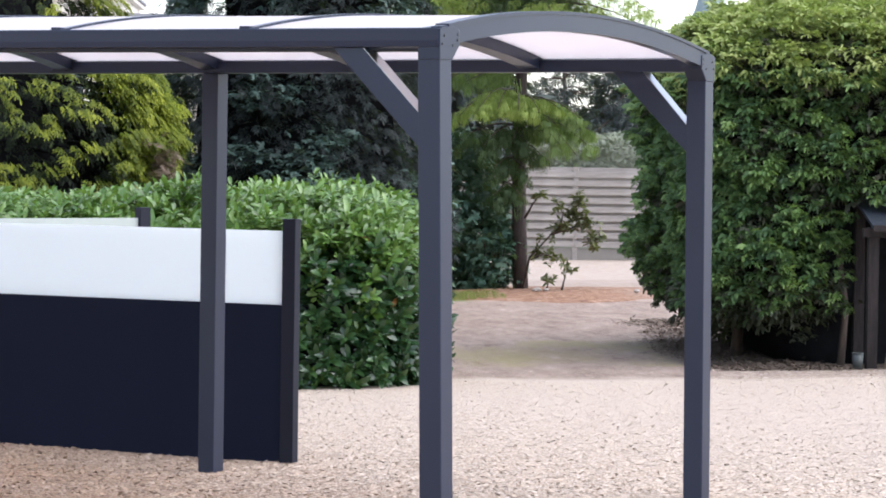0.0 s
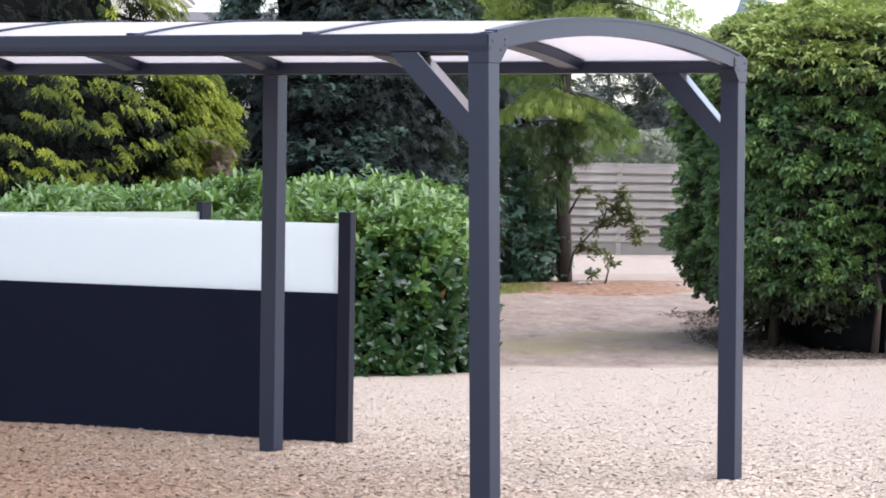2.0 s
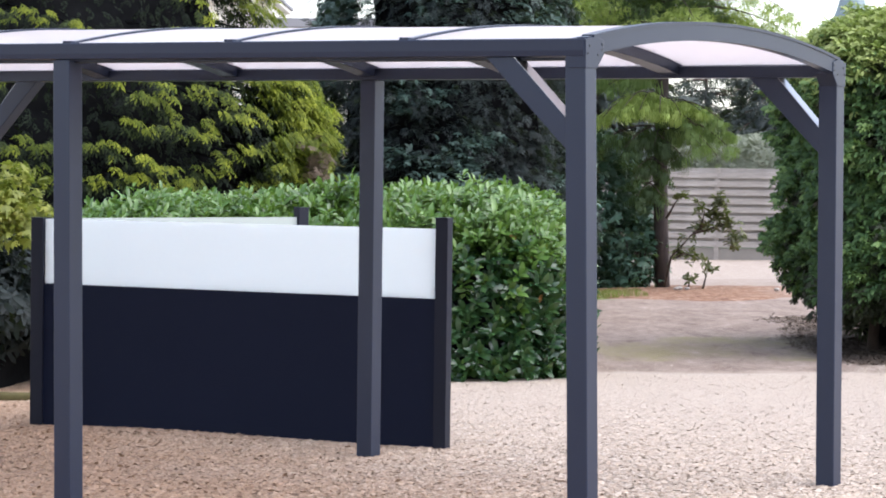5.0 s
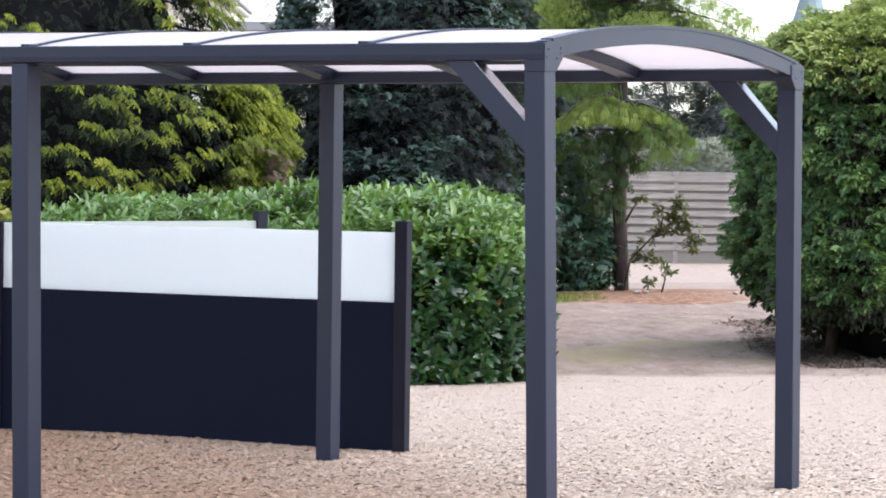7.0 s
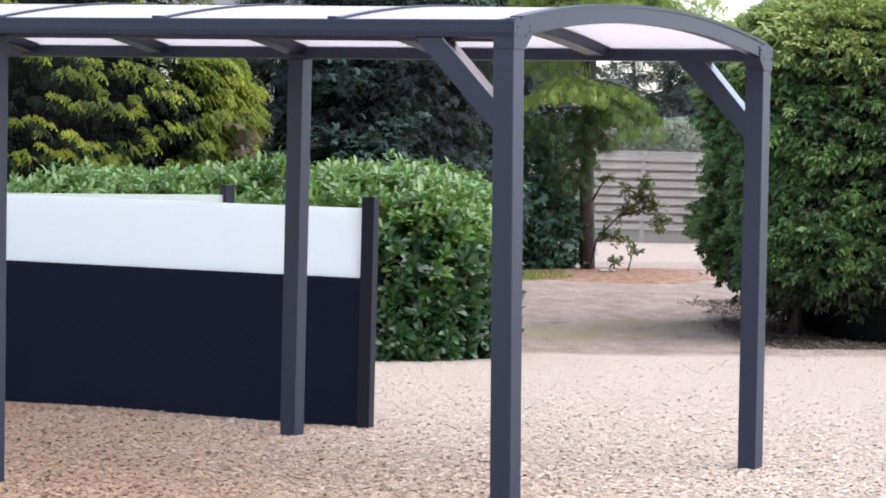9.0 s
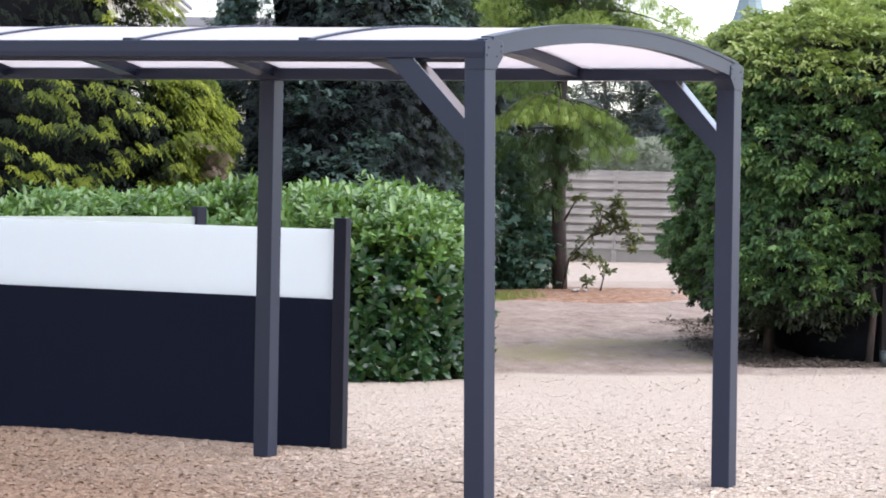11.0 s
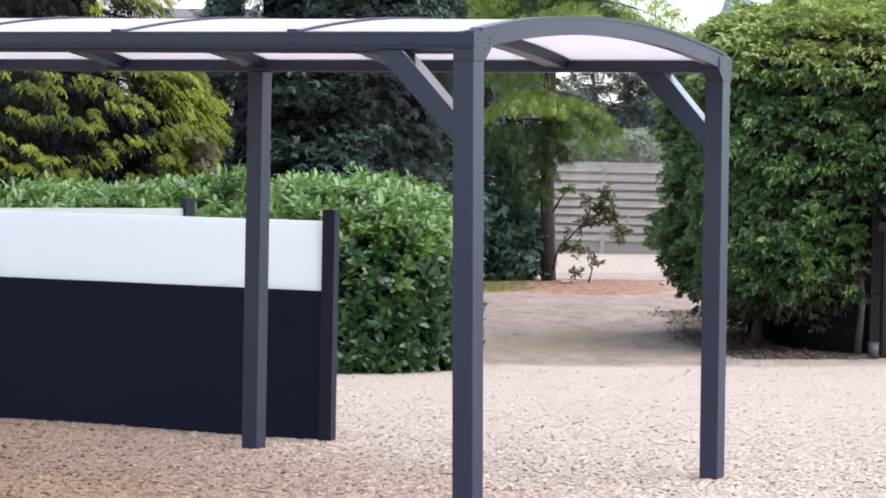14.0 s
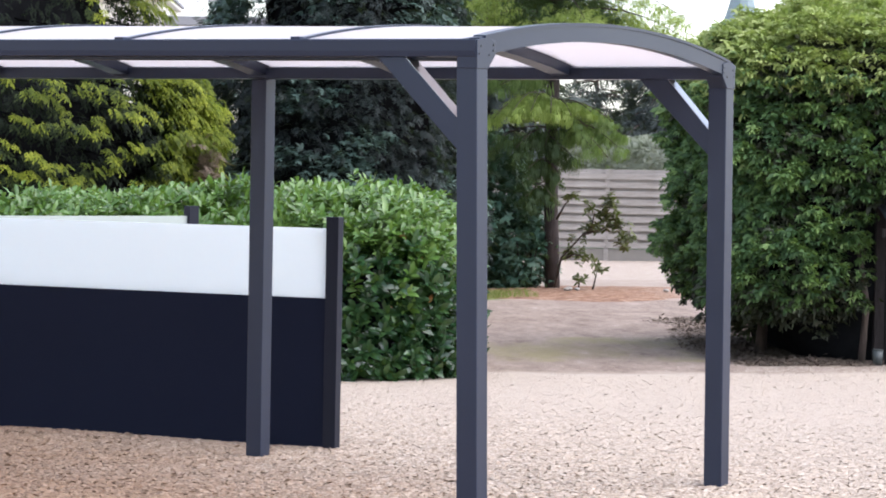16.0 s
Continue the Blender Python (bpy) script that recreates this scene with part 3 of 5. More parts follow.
def rib_x(k):
    """Where the glazing bars lie along the roof."""
    return 0.0 if k == 0 else -LONG if k == 6 else 0.05 - (RIB + 0.02) * k


def build_carport():
    top = thing("carport", (CORNER[0], CORNER[1], 0), "anthracite aluminium carport with a white arched roof, standing on gravel", "carport", rz=-31.1986)
    inv = top.matrix_world

    def foot(x, v):
        p = inv @ Vector((x, v, 0))
        return float(gz(p.x, p.y))

    # posts: near row and far row, their feet a little off plumb
    feet = {(0, 0): 0.047, (0, 1): 0.022, (1, 0): 0.028, (1, 1): 0.0015, (2, 0): 0.02, (2, 1): 0.01}
    for (i, row), lean in feet.items():
        x1 = -i * BAY if i < 2 else -LONG + POST
        v0 = 0.0 if row == 0 else WIDE - POST
        z0 = foot(x1, v0) - 0.02
        bm = box(x1 - POST, x1, v0, v0 + POST, z0, BEAM_LOW - 0.001, 0.005)
        for v in bm.verts:
            v.co.x += lean * (BEAM_LOW - v.co.z) / BEAM_LOW
        part("post", bm, ANTHRACITE, top)
    # eave beams with a gutter lip
    for row in (0, 1):
        d = 1 if row == 0 else -1
        e = 0.0 if row == 0 else WIDE
        prof = [(e + d * 0.010, BEAM_LOW), (e - d * 0.008, BEAM_LOW + 0.004), (e - d * 0.012, BEAM_LOW + 0.030), (e - d * 0.014, BEAM_TOP - 0.006), (e - d * 0.010, BEAM_TOP), (e + d * 0.115, BEAM_TOP - 0.020), (e + d * 0.115, BEAM_LOW)]
        beam = part("eave_beam", prism(prof, "x", -LONG + 0.003, -0.003, 0.002), ANTHRACITE, top)
        if row == 0:
            part("inner_lip", box(-LONG + 0.14, -0.14, 0.045, 0.108, BEAM_LOW - 0.010, BEAM_LOW + 0.0005), ANTHRACITE, beam, "lower inner edge of the beam")
            part("seam", box(-LONG + 0.14, -0.14, 0.042, 0.106, BEAM_LOW - 0.014, BEAM_LOW - 0.009), BLACK_STRIP, beam, "thin black strip under the beam")
    # arches
    for k in range(7):
        end = k in (0, 6)
        xc = rib_x(k)
        if end:
            x0, x1 = (-0.055, 0.0) if k == 0 else (-LONG, -LONG + 0.055)
            part("end_arch", arch_strip(x0, x1, 0.02, WIDE - 0.02, -0.088, 0.0), ANTHRACITE, top, smooth=False)
            part("edge_trim", arch_strip(x0 - 0.004, x1 + 0.006, 0.07, WIDE - 0.07, -0.010, 0.005), ANTHRACITE, top, "thin dark edge trim on the roof")
        else:
            part("rafter", arch_strip(xc - 0.099, xc + 0.014, 0.06, WIDE - 0.06, -0.086, -0.026), ANTHRACITE, top)
            part("glazing_bar", arch_strip(xc - 0.018, xc + 0.018, 0.0, WIDE, -0.012, -0.002), ANTHRACITE, top)
            for v in (0.0, WIDE):
                d = 1 if v == 0 else -1
                part("end_cap", box(xc - 0.026, xc + 0.026, v - d * 0.010, v + d * 0.03, BEAM_TOP - 0.004, BEAM_TOP + 0.012, 0.003), ANTHRACITE, top)
    # roof sheets
    for k in range(6):
        x1 = -0.02 if k == 0 else rib_x(k) - 0.0005
        x0 = rib_x(k + 1) + 0.0005 if k < 5 else -LONG + 0.02
        part("roof_sheet", arch_strip(x0, x1, 0.02, WIDE - 0.02, -0.024, -0.012), OPAL, top, "white translucent polycarbonate sheet")
    # corner brackets at both ends
    for x0, x1 in ((-0.10, 0.005), (-LONG - 0.005, -LONG + 0.10)):
        for row in (0, 1):
            out = [(-0.004, 2.198), (0.105, 2.198), (0.168, 2.262), (0.168, 2.330), (0.10, 2.345), (-0.008, 2.328)]
            if row:
                out = [(WIDE - p, q) for p, q in out]
            br = part("corner_bracket", prism(out, "x", x0, x1, 0.003), ANTHRACITE, top)
            face = x1 if x1 > -1 else x0
            for p, q in ((0.03, 2.30), (0.15, 2.31), (0.15, 2.285), (0.015, 2.265), (0.11, 2.262)):
                v = WIDE - p if row else p
                bm = bmesh.new()
                bmesh.ops.create_cone(bm, cap_ends=True, segments=10, radius1=0.006, radius2=0.005, depth=0.006, matrix=Matrix.Translation((face, v, q)) @ Matrix.Rotation(radians(90), 4, "Y"))
                part("screw", bm, SCREW, br)
    # knee braces along the rows, at the end posts
    for row in (0, 1):
        v0, v1 = (0.004, 0.102) if row == 0 else (WIDE - 0.102, WIDE - 0.004)
        for side in (0, 1):
            head, heel = (0.380, 1.966) if row == 0 else (0.358, 1.962)
            out = [(-0.095, 1.824), (-0.528, BEAM_LOW + 0.002), (-head, BEAM_LOW + 0.002), (-0.095, heel)]
            if side:
                out = [(-LONG - p, q) for p, q in out]
            brace = part("knee_brace", prism(out, "y", v0, v1, 0.004), ANTHRACITE, top)
            # Bright metal strip added in place of the sky's glint on the brace.
            strip = [(0.002 - head, BEAM_LOW - 0.001), (0.004 - head, BEAM_LOW + 0.002), (-0.097, heel + 0.004), (-0.097, heel)]
            if side:
                strip = [(-LONG - p, q) for p, q in strip]
            part("lining", prism(strip, "y", v0 + 0.004, v1 - 0.004), GLINT, brace, "bright metal strip added for the sky glint on the upper edge")
    # the near eave has settled a little towards the open corner
    for ob in top.children_recursive:
        for v in ob.data.vertices:
            k = min(max(v.co.z / BEAM_LOW, 0.0), 1.0)
            far = v.co.y / WIDE
            v.co.z += k * ((-0.007 - 0.0043 * v.co.x) * (1 - far) - 0.004 * far - (0.0062 * v.co.x * math.sin(math.pi * min(max(far, 0.0), 1.0)) if v.co.z > BEAM_LOW + 0.03 else 0.0))
    return top


# ---- screen fences ----
def build_screen(name, a, b, posts, top_z, label, screen):
    """A level panel between two ground points: dark below, white above."""
    a, b = Vector((*a, 0)), Vector((*b, 0))
    d = b - a
    length = d.length
    top = thing(name, (a.x, a.y, float(gz(a.x, a.y))), label, "fence", group="screen fences", rz=math.degrees(math.atan2(d.y, d.x)))
    base = top.location.z
    t = 0.072
    for s, high, wide in posts:
        p = a + d * (s / length)
        g = float(gz(p.x, p.y)) - base
        post = part("post", box(s, s + wide, -t / 2, t / 2, g - 0.03, high - base, 0.004), FENCE_POST, top)
        part("post_cap", box(s - 0.002, s + wide + 0.002, -t / 2 - 0.002, t / 2 + 0.002, high - base - 0.001, high - base + 0.006, 0.002), FENCE_POST, post)
    s0, s1 = posts[0][0] + posts[0][2], posts[-1][0]
    g0, g1 = [float(gz(*(a + d * (s / length)).xy)) - base - 0.03 for s in (s0, s1)]
    split = 0.886 - base
    part("lower_panel", prism([(s0, g0), (s1, g1), (s1, split), (s0, split)], "y", -0.02, 0.02), FENCE_DARK, top, "near-black lower panel")
    part("upper_screen", box(s0, s1, -0.008, 0.008, split + 0.004, top_z - base, 0.001), screen, top, "frosted white upper screen" if screen is SCREEN else "frosted white upper screen, its mint tint painted light")
    part("rail", box(s0, s1, -0.018, 0.018, split - 0.012, split + 0.008, 0.002), FENCE_DARK, top)
    return top


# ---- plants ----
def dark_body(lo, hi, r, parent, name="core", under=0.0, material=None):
    """A lumpy hull that fills a hedge; without a material, near black for deep shade."""
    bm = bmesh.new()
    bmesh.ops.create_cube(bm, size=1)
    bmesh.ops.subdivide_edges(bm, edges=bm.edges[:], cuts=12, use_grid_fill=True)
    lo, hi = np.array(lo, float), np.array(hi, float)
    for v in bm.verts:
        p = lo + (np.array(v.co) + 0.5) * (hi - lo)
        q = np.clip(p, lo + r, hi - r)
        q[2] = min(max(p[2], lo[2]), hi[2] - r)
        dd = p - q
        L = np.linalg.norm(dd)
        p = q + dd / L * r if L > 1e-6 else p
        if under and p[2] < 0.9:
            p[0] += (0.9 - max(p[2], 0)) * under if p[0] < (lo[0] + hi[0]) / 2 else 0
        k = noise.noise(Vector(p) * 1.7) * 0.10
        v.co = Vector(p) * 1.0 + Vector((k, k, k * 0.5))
    return world_part(name, bm, material or SHADE_BODY, parent, "" if material else "near-black hull painted as deep shade", True)


def shoots(pos, nrm, leaves, up_bias, tilt, length, jitter=0.25):
    """Leaves in rosettes on short shoots: places, directions and faces of the leaves."""
    n = len(pos)
    ax = unit(nrm * (1 - up_bias) + np.array([0, 0, up_bias]) + rng.normal(0, jitter, (n, 3)))
    t, b = frame_from(ax)
    P, A, F, S = [], [], [], []
    for k in range(leaves):
        a = k * 2.4 + rng.random(n) * 0.8
        out = t * np.cos(a)[:, None] + b * np.sin(a)[:, None]
        lean = radians(tilt) * (1.15 - 0.65 * k / leaves) + rng.normal(0, 0.15, n)
        d = out * np.sin(lean)[:, None] + ax * np.cos(lean)[:, None]
        d[:, 2] = 0.55 * d[:, 2] + 0.08
        P.append(pos + ax * (length * k / leaves * 0.9))
        A.append(d)
        F.append(ax * np.sin(lean)[:, None] - out * np.cos(lean)[:, None] + np.array([0, -0.35, 0.70]) + rng.normal(0, 0.25, (n, 3)))
        S.append(length * (0.75 + 0.5 * rng.random(n)))
    return np.concatenate(P), np.concatenate(A), np.concatenate(F), np.concatenate(S)


def build_laurel():
    lo, hi = (-3.3, 22.30, 0.0), (0.98, 24.8, 1.38)
    top = thing("laurel_hedge", (-1.3, 23.4, float(gz(-1.3, 23.4))), "clipped evergreen laurel hedge with glossy green leaves on gravel", "hedge")
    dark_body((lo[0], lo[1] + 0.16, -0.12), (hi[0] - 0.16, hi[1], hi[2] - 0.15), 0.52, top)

    def skin(n, faces, depth):
        p, nn = round_box(n, lo, hi, 0.62, faces)
        p += nn * (lumps(p, 1.3, 0.14) + lumps(p, 3.4, 0.11))[:, None] + nn * (depth * np.clip(rng.standard_normal(n), -2.0, 1.0) - abs(depth) * 0.4)[:, None]
        p[:, 2] += gz(p[:, 0], p[:, 1]) + 0.07 * np.clip((p[:, 0] + 0.9) / 1.2, -0.9, 0.8) * np.clip(p[:, 2] - 0.6, 0, 1) + 0.13 * np.exp(-((p[:, 0] + 0.90) / 0.26) ** 2) * np.clip(p[:, 2] - 1.0, 0, 0.5) / 0.5
        return p, nn

    p, n = skin(4000, {"-y": 1.15, "+x": 1.0, "-x": 0.4, "+z": 1.0}, 0.13)
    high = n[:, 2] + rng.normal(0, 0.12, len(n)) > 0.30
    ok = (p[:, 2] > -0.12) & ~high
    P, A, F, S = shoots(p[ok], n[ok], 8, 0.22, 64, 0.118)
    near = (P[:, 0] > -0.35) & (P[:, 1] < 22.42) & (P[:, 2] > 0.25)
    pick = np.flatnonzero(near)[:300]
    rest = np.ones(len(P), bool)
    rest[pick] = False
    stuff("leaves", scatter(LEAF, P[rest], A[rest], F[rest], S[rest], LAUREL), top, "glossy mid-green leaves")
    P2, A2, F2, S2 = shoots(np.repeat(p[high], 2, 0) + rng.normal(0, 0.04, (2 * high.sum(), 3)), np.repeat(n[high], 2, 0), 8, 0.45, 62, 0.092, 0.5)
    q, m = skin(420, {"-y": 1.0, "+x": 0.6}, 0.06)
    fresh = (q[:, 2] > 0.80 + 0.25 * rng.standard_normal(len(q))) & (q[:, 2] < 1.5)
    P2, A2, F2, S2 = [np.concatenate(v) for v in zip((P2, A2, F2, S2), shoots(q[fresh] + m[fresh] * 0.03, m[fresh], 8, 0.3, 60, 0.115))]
    stuff("young_leaves", scatter(LEAF, P2, A2, F2, S2, LAUREL_TOP), top, "upright young leaves, paler for the sky sheen on top")
    p, n = skin(260, {"-y": 1.0}, 0.05)
    p = p[(p[:, 2] > 0.5) & (p[:, 2] < 1.2)][:26]
    d = unit(rng.normal(0, 1, (len(p), 3)) + np.array([0, -1, -0.4]))
    stuff("withered_leaves", scatter(LEAF, p + np.array([0, -0.08, 0]), d, rng.normal(0, 1, d.shape) + np.array([0, -1, 0.5]), 0.07 + 0.05 * rng.random(len(p)), LAUREL_DEAD), top, "few withered orange leaves")
    # the leaves nearest the gap, one by one
    one = scatter(LEAF, np.zeros((1, 3)), np.array([[0, 1.0, 0]]), np.array([[0, 0, 1.0]]), np.array([1.0]), LAUREL)
    back = top.matrix_world.inverted()
    for i in pick:
        y = Vector(A[i]).normalized()
        x = y.cross(Vector(F[i])).normalized()
        z = x.cross(y)
        ob = new("leaf", one)
        ob.parent = top
        ob.matrix_basis = back @ (Matrix.Translation(P[i]) @ Matrix((x, y, z)).transposed().to_4x4() @ Matrix.Scale(S[i], 4))


def build_thuja():
    lo, hi = (3.56, 24.5, 0.12), (6.8, 28.6, 3.22)
    top = thing("thuja_hedge", (5.5, 27.5, float(gz(5.5, 27.5))), "tall dense green thuja hedge with yellowish tips", "hedge")
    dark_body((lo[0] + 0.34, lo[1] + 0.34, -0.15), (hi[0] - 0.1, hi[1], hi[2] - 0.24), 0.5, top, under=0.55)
    for k, (x, y) in enumerate(((4.1, 25.9), (4.87, 24.72))):
        r = 0.05 - 0.02 * k
        world_part("stem", tube([(x, y, float(gz(x, y)) - 0.05), (x + 0.05, y + 0.05, 0.5), (x - 0.05, y + 0.15, 1.2)], [r * 1.2, r, r * 0.8]), BARK, top, "", True)
    r2 = np.random.default_rng(44)

    def skin(n, faces, depth):
        p, nn = round_box(n, lo, hi, 0.6, faces)
        bul = lumps(p, 1.1, 0.24) + lumps(p, 2.5, 0.26)
        p = p + nn * (bul + depth * r2.standard_normal(n) - depth * 0.5)[:, None]
        p[:, 2] -= 0.19 * np.clip((4.5 - p[:, 0]) / 0.9, 0, 1) * np.clip(p[:, 2] - 2.3, 0, 1)
        low = np.clip(0.95 - p[:, 2], 0, 1)
        left = np.clip((6.0 - p[:, 0]) / 2.5, 0, 1)
        p[:, 0] += low * 0.42 * left
        p[:, 1] += low * 0.45 * np.clip((26.5 - p[:, 1]) / 2, 0, 1)
        near = ((p[:, 0] < 6.2) | (r2.random(n) < 0.3)) & (p[:, 2] > 0.20 + 0.08 * r2.standard_normal(n) + 0.10 * np.sin(p[:, 0] * 3.1) + 0.22 * np.clip(4.6 - p[:, 0], 0, 1))
        near &= ~((p[:, 0] > 4.86) & (p[:, 2] < 1.42) & (p[:, 1] < 25.15))
        return p[near], nn[near]

    def knobs(p, nn, count, radius, size):
        """Rounded tufts: short fronds spread over the outer and upper side of a knob."""
        m = len(p)
        r = radius * (0.6 + 0.9 * r2.random((m, 1)))
        big = 0.75 + 0.5 * r2.random(m)
        P, A, F, S = [], [], [], []
        for _ in range(count):
            d = unit(nn * 0.7 + np.array([0, 0, 0.20]) + r2.normal(0, 0.6, (m, 3)) * np.array([1, 1, 0.6]))
            P.append(p + d * r * np.array([1.15, 1.15, 0.55]))
            A.append(unit(d * 0.6 + nn * 0.40 + np.array([0.15, 0, -0.12]) + r2.normal(0, 0.36, (m, 3))))
            F.append(unit(d * 0.45 + np.array([0, 0, 0.9]) + r2.normal(0, 0.28, (m, 3))))
            S.append(size * big * (0.7 + 0.6 * r2.random(m)))
        return [np.concatenate(v) for v in (P, A, F, S)]

    p, nn = skin(2600, {"-x": 0.9, "-y": 1.0, "+z": 0.3}, 0.05)
    stuff("inner_sprays", scatter(MITT_FINE, *knobs(p - nn * 0.20, nn, 6, 0.10, 0.10), THUJA_SHADE), top, "brownish inner sprays, darkened for shade")
    for n, faces, proud, size in ((2000, {"-x": 1.0, "-y": 1.0, "+z": 0.35}, 0.0, 0.068), (1500, {"-x": 0.2, "-y": 0.2, "+z": 1.2}, 0.03, 0.060)):
        p, nn = skin(n, faces, 0.06)
        P, A, F, S = knobs(p + nn * proud, nn, 18, 0.078, size)
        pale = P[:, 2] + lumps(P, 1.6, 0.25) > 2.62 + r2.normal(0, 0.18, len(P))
        stuff("upper_sprays", scatter(MITT_FINE, P[pale], A[pale], F[pale], S[pale], THUJA_TIP), top, "yellowish sprays along the top, paler for light from above")
        # Noise picks bright tufts, weighted right to paint tips that catch the light.
        light = ~pale & (P[:, 2] > 0.45) & (lumps(P, 4.5, 1.0) + 0.25 * np.clip(P[:, 0] - 4.6, -0.6, 0.6) > 0.14 + 0.15 * r2.standard_normal(len(P)))
        stuff("bright_sprays", scatter(MITT_FINE, P[light], A[light], F[light], S[light], THUJA_LIGHT), top, "bright green sprays on the front")
        # Low sprays take the dark material: the shade at the hedge foot is painted.
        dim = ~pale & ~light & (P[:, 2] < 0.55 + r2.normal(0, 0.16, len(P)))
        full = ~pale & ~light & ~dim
        stuff("lower_sprays", scatter(MITT_FINE, P[dim], A[dim], F[dim], S[dim], THUJA_SHADE), top, "sparse sprays near the ground, darkened for shade")
        stuff("sprays", scatter(MITT_FINE, P[full], A[full], F[full], S[full], THUJA), top)


def conifer(name, at, label, trunk_r, height, levels, radius, mats, spray, size, density, droop, lean=0.25, seed=1, first=0.4, hang=0.0, rind=None):
    """A conifer: trunk, limbs in tiers, and sprays hung along each limb. radius(z) gives the limb's reach, mats the sprays' materials with their share of the limb (from, to)."""
    r2 = np.random.default_rng(seed)
    g = float(gz(*at))
    top = thing(name, (at[0], at[1], g), label, "tree")
    zs = np.linspace(0, height, 9)
    wob = [(at[0] + 0.04 * math.sin(z * 1.3 + seed), at[1] + 0.04 * math.cos(z * 1.7), g - 0.1 + z) for z in zs]
    world_part("trunk", tube(wob, [trunk_r * (1 - 0.85 * z / height) + 0.02 for z in zs], 12), rind or BARK, top, "", True)
    limbs = bmesh.new()
    P, A, F, W = [], [], [], []
    plan = []
    for z in np.linspace(first, height * 0.97, levels):
        reach = radius(z)
        if reach <= 0.1:
            continue
        count = max(4, int(3 + reach * 2.6))
        a0 = r2.random() * 6.28
        for k in range(count):
            a = a0 + k * math.tau / count + r2.normal(0, 0.2)
            plan.append((z + r2.normal(0, 0.12), a, reach * (0.72 + 0.36 * r2.random())))
    for z, a, L in plan:
        d = np.array([math.cos(a), math.sin(a), 0.0])
        z0 = g + z
        s = np.linspace(0, 1, 7)
        path = np.stack([at[0] + d[0] * L * s, at[1] + d[1] * L * s, z0 + lean * L * s - droop * L * s * s], -1)
        tube([tuple(q) for q in path], [max(0.005, trunk_r * 0.22 * (1 - 0.85 * q)) for q in s], 5, limbs)
        m = int(density * L)
        u = r2.random(m) ** 0.7
        c = np.stack([np.interp(u, s, path[:, i]) for i in range(3)], -1)
        side = np.array([-d[1], d[0], 0.0])
        off = r2.normal(0, 1, m) * (0.22 * L * (1 - 0.55 * u))
        c = c + side * off[:, None]
        c[:, 2] += r2.normal(0, 0.0275, m) - 0.35 * droop * np.abs(off) - 0.03
        c[:, 2] -= hang * r2.random(m) ** 1.5
        P.append(c)
        A.append(unit(np.array([0, 0, -2.2 * hang]) + d * (0.7 + 0.3 * u[:, None]) + side * np.sign(off)[:, None] * 0.6 + np.array([0, 0, -0.25 - droop * 0.6]) + r2.normal(0, 0.28, (m, 3))))
        F.append(unit(np.array([0, 0, 1.0]) + r2.normal(0, 0.35, (m, 3)) + d * 0.35))
        W.append(u)
    tagged(world_part("branchwork", limbs, BARK, top, "", True), kind="stuff")
    P, A, F, W = np.concatenate(P), np.concatenate(A), np.concatenate(F), np.concatenate(W)
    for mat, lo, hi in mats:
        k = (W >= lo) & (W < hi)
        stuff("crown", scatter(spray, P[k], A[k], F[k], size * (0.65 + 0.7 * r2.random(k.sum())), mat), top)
    return top


def blob_shrub(name, centre, radii, label, leaf, mat, n, size, seed, clump=10, category="shrub"):
    """A loose shrub: stems, and leaves in clumps on a lumpy crown."""
    r2 = np.random.default_rng(seed)
    cx, cy, cz = centre
    g = float(gz(cx, cy))
    top = thing(name, (cx, cy, g), label, category)
    stems = bmesh.new()
    for k in range(7):
        a = k * 0.9 + r2.random()
        e = (cx + radii[0] * 0.6 * math.cos(a), cy + radii[1] * 0.6 * math.sin(a), g + cz + radii[2] * 0.3)
        tube([(cx + 0.1 * math.cos(a), cy + 0.1 * math.sin(a), g - 0.05), (cx + 0.35 * radii[0] * math.cos(a), cy + 0.35 * radii[1] * math.sin(a), g + cz * 0.7), e], [0.03, 0.022, 0.008], 5, stems)
    world_part("stems", stems, BARK, top, "", True)
    d = unit(r2.normal(0, 1, (n, 3)))
    rad = (0.55 + 0.5 * r2.random(n)) * (1 + np.array([noise.noise(Vector(q) * 2.2 + Vector((seed, 0, 0))) for q in d]) * 0.45)
    p = np.array([cx, cy, g + cz]) + d * rad[:, None] * np.array(radii)
    k = p[:, 2] > g + 0.03
    p, d = p[k], d[k]
    if clump:
        P, A, F, S = shoots_seeded(r2, p, d, clump, size)
        me = scatter(leaf, P, A, F, S, mat)
    else:
        a = unit(d + r2.normal(0, 0.6, d.shape) + np.array([0, 0, -0.2]))
        me = scatter(leaf, p, a, np.array([0, 0, 1.0]) + r2.normal(0, 0.5, d.shape), size * (0.6 + 0.8 * r2.random(len(p))), mat)
    stuff("leaves", me, top)
    return top


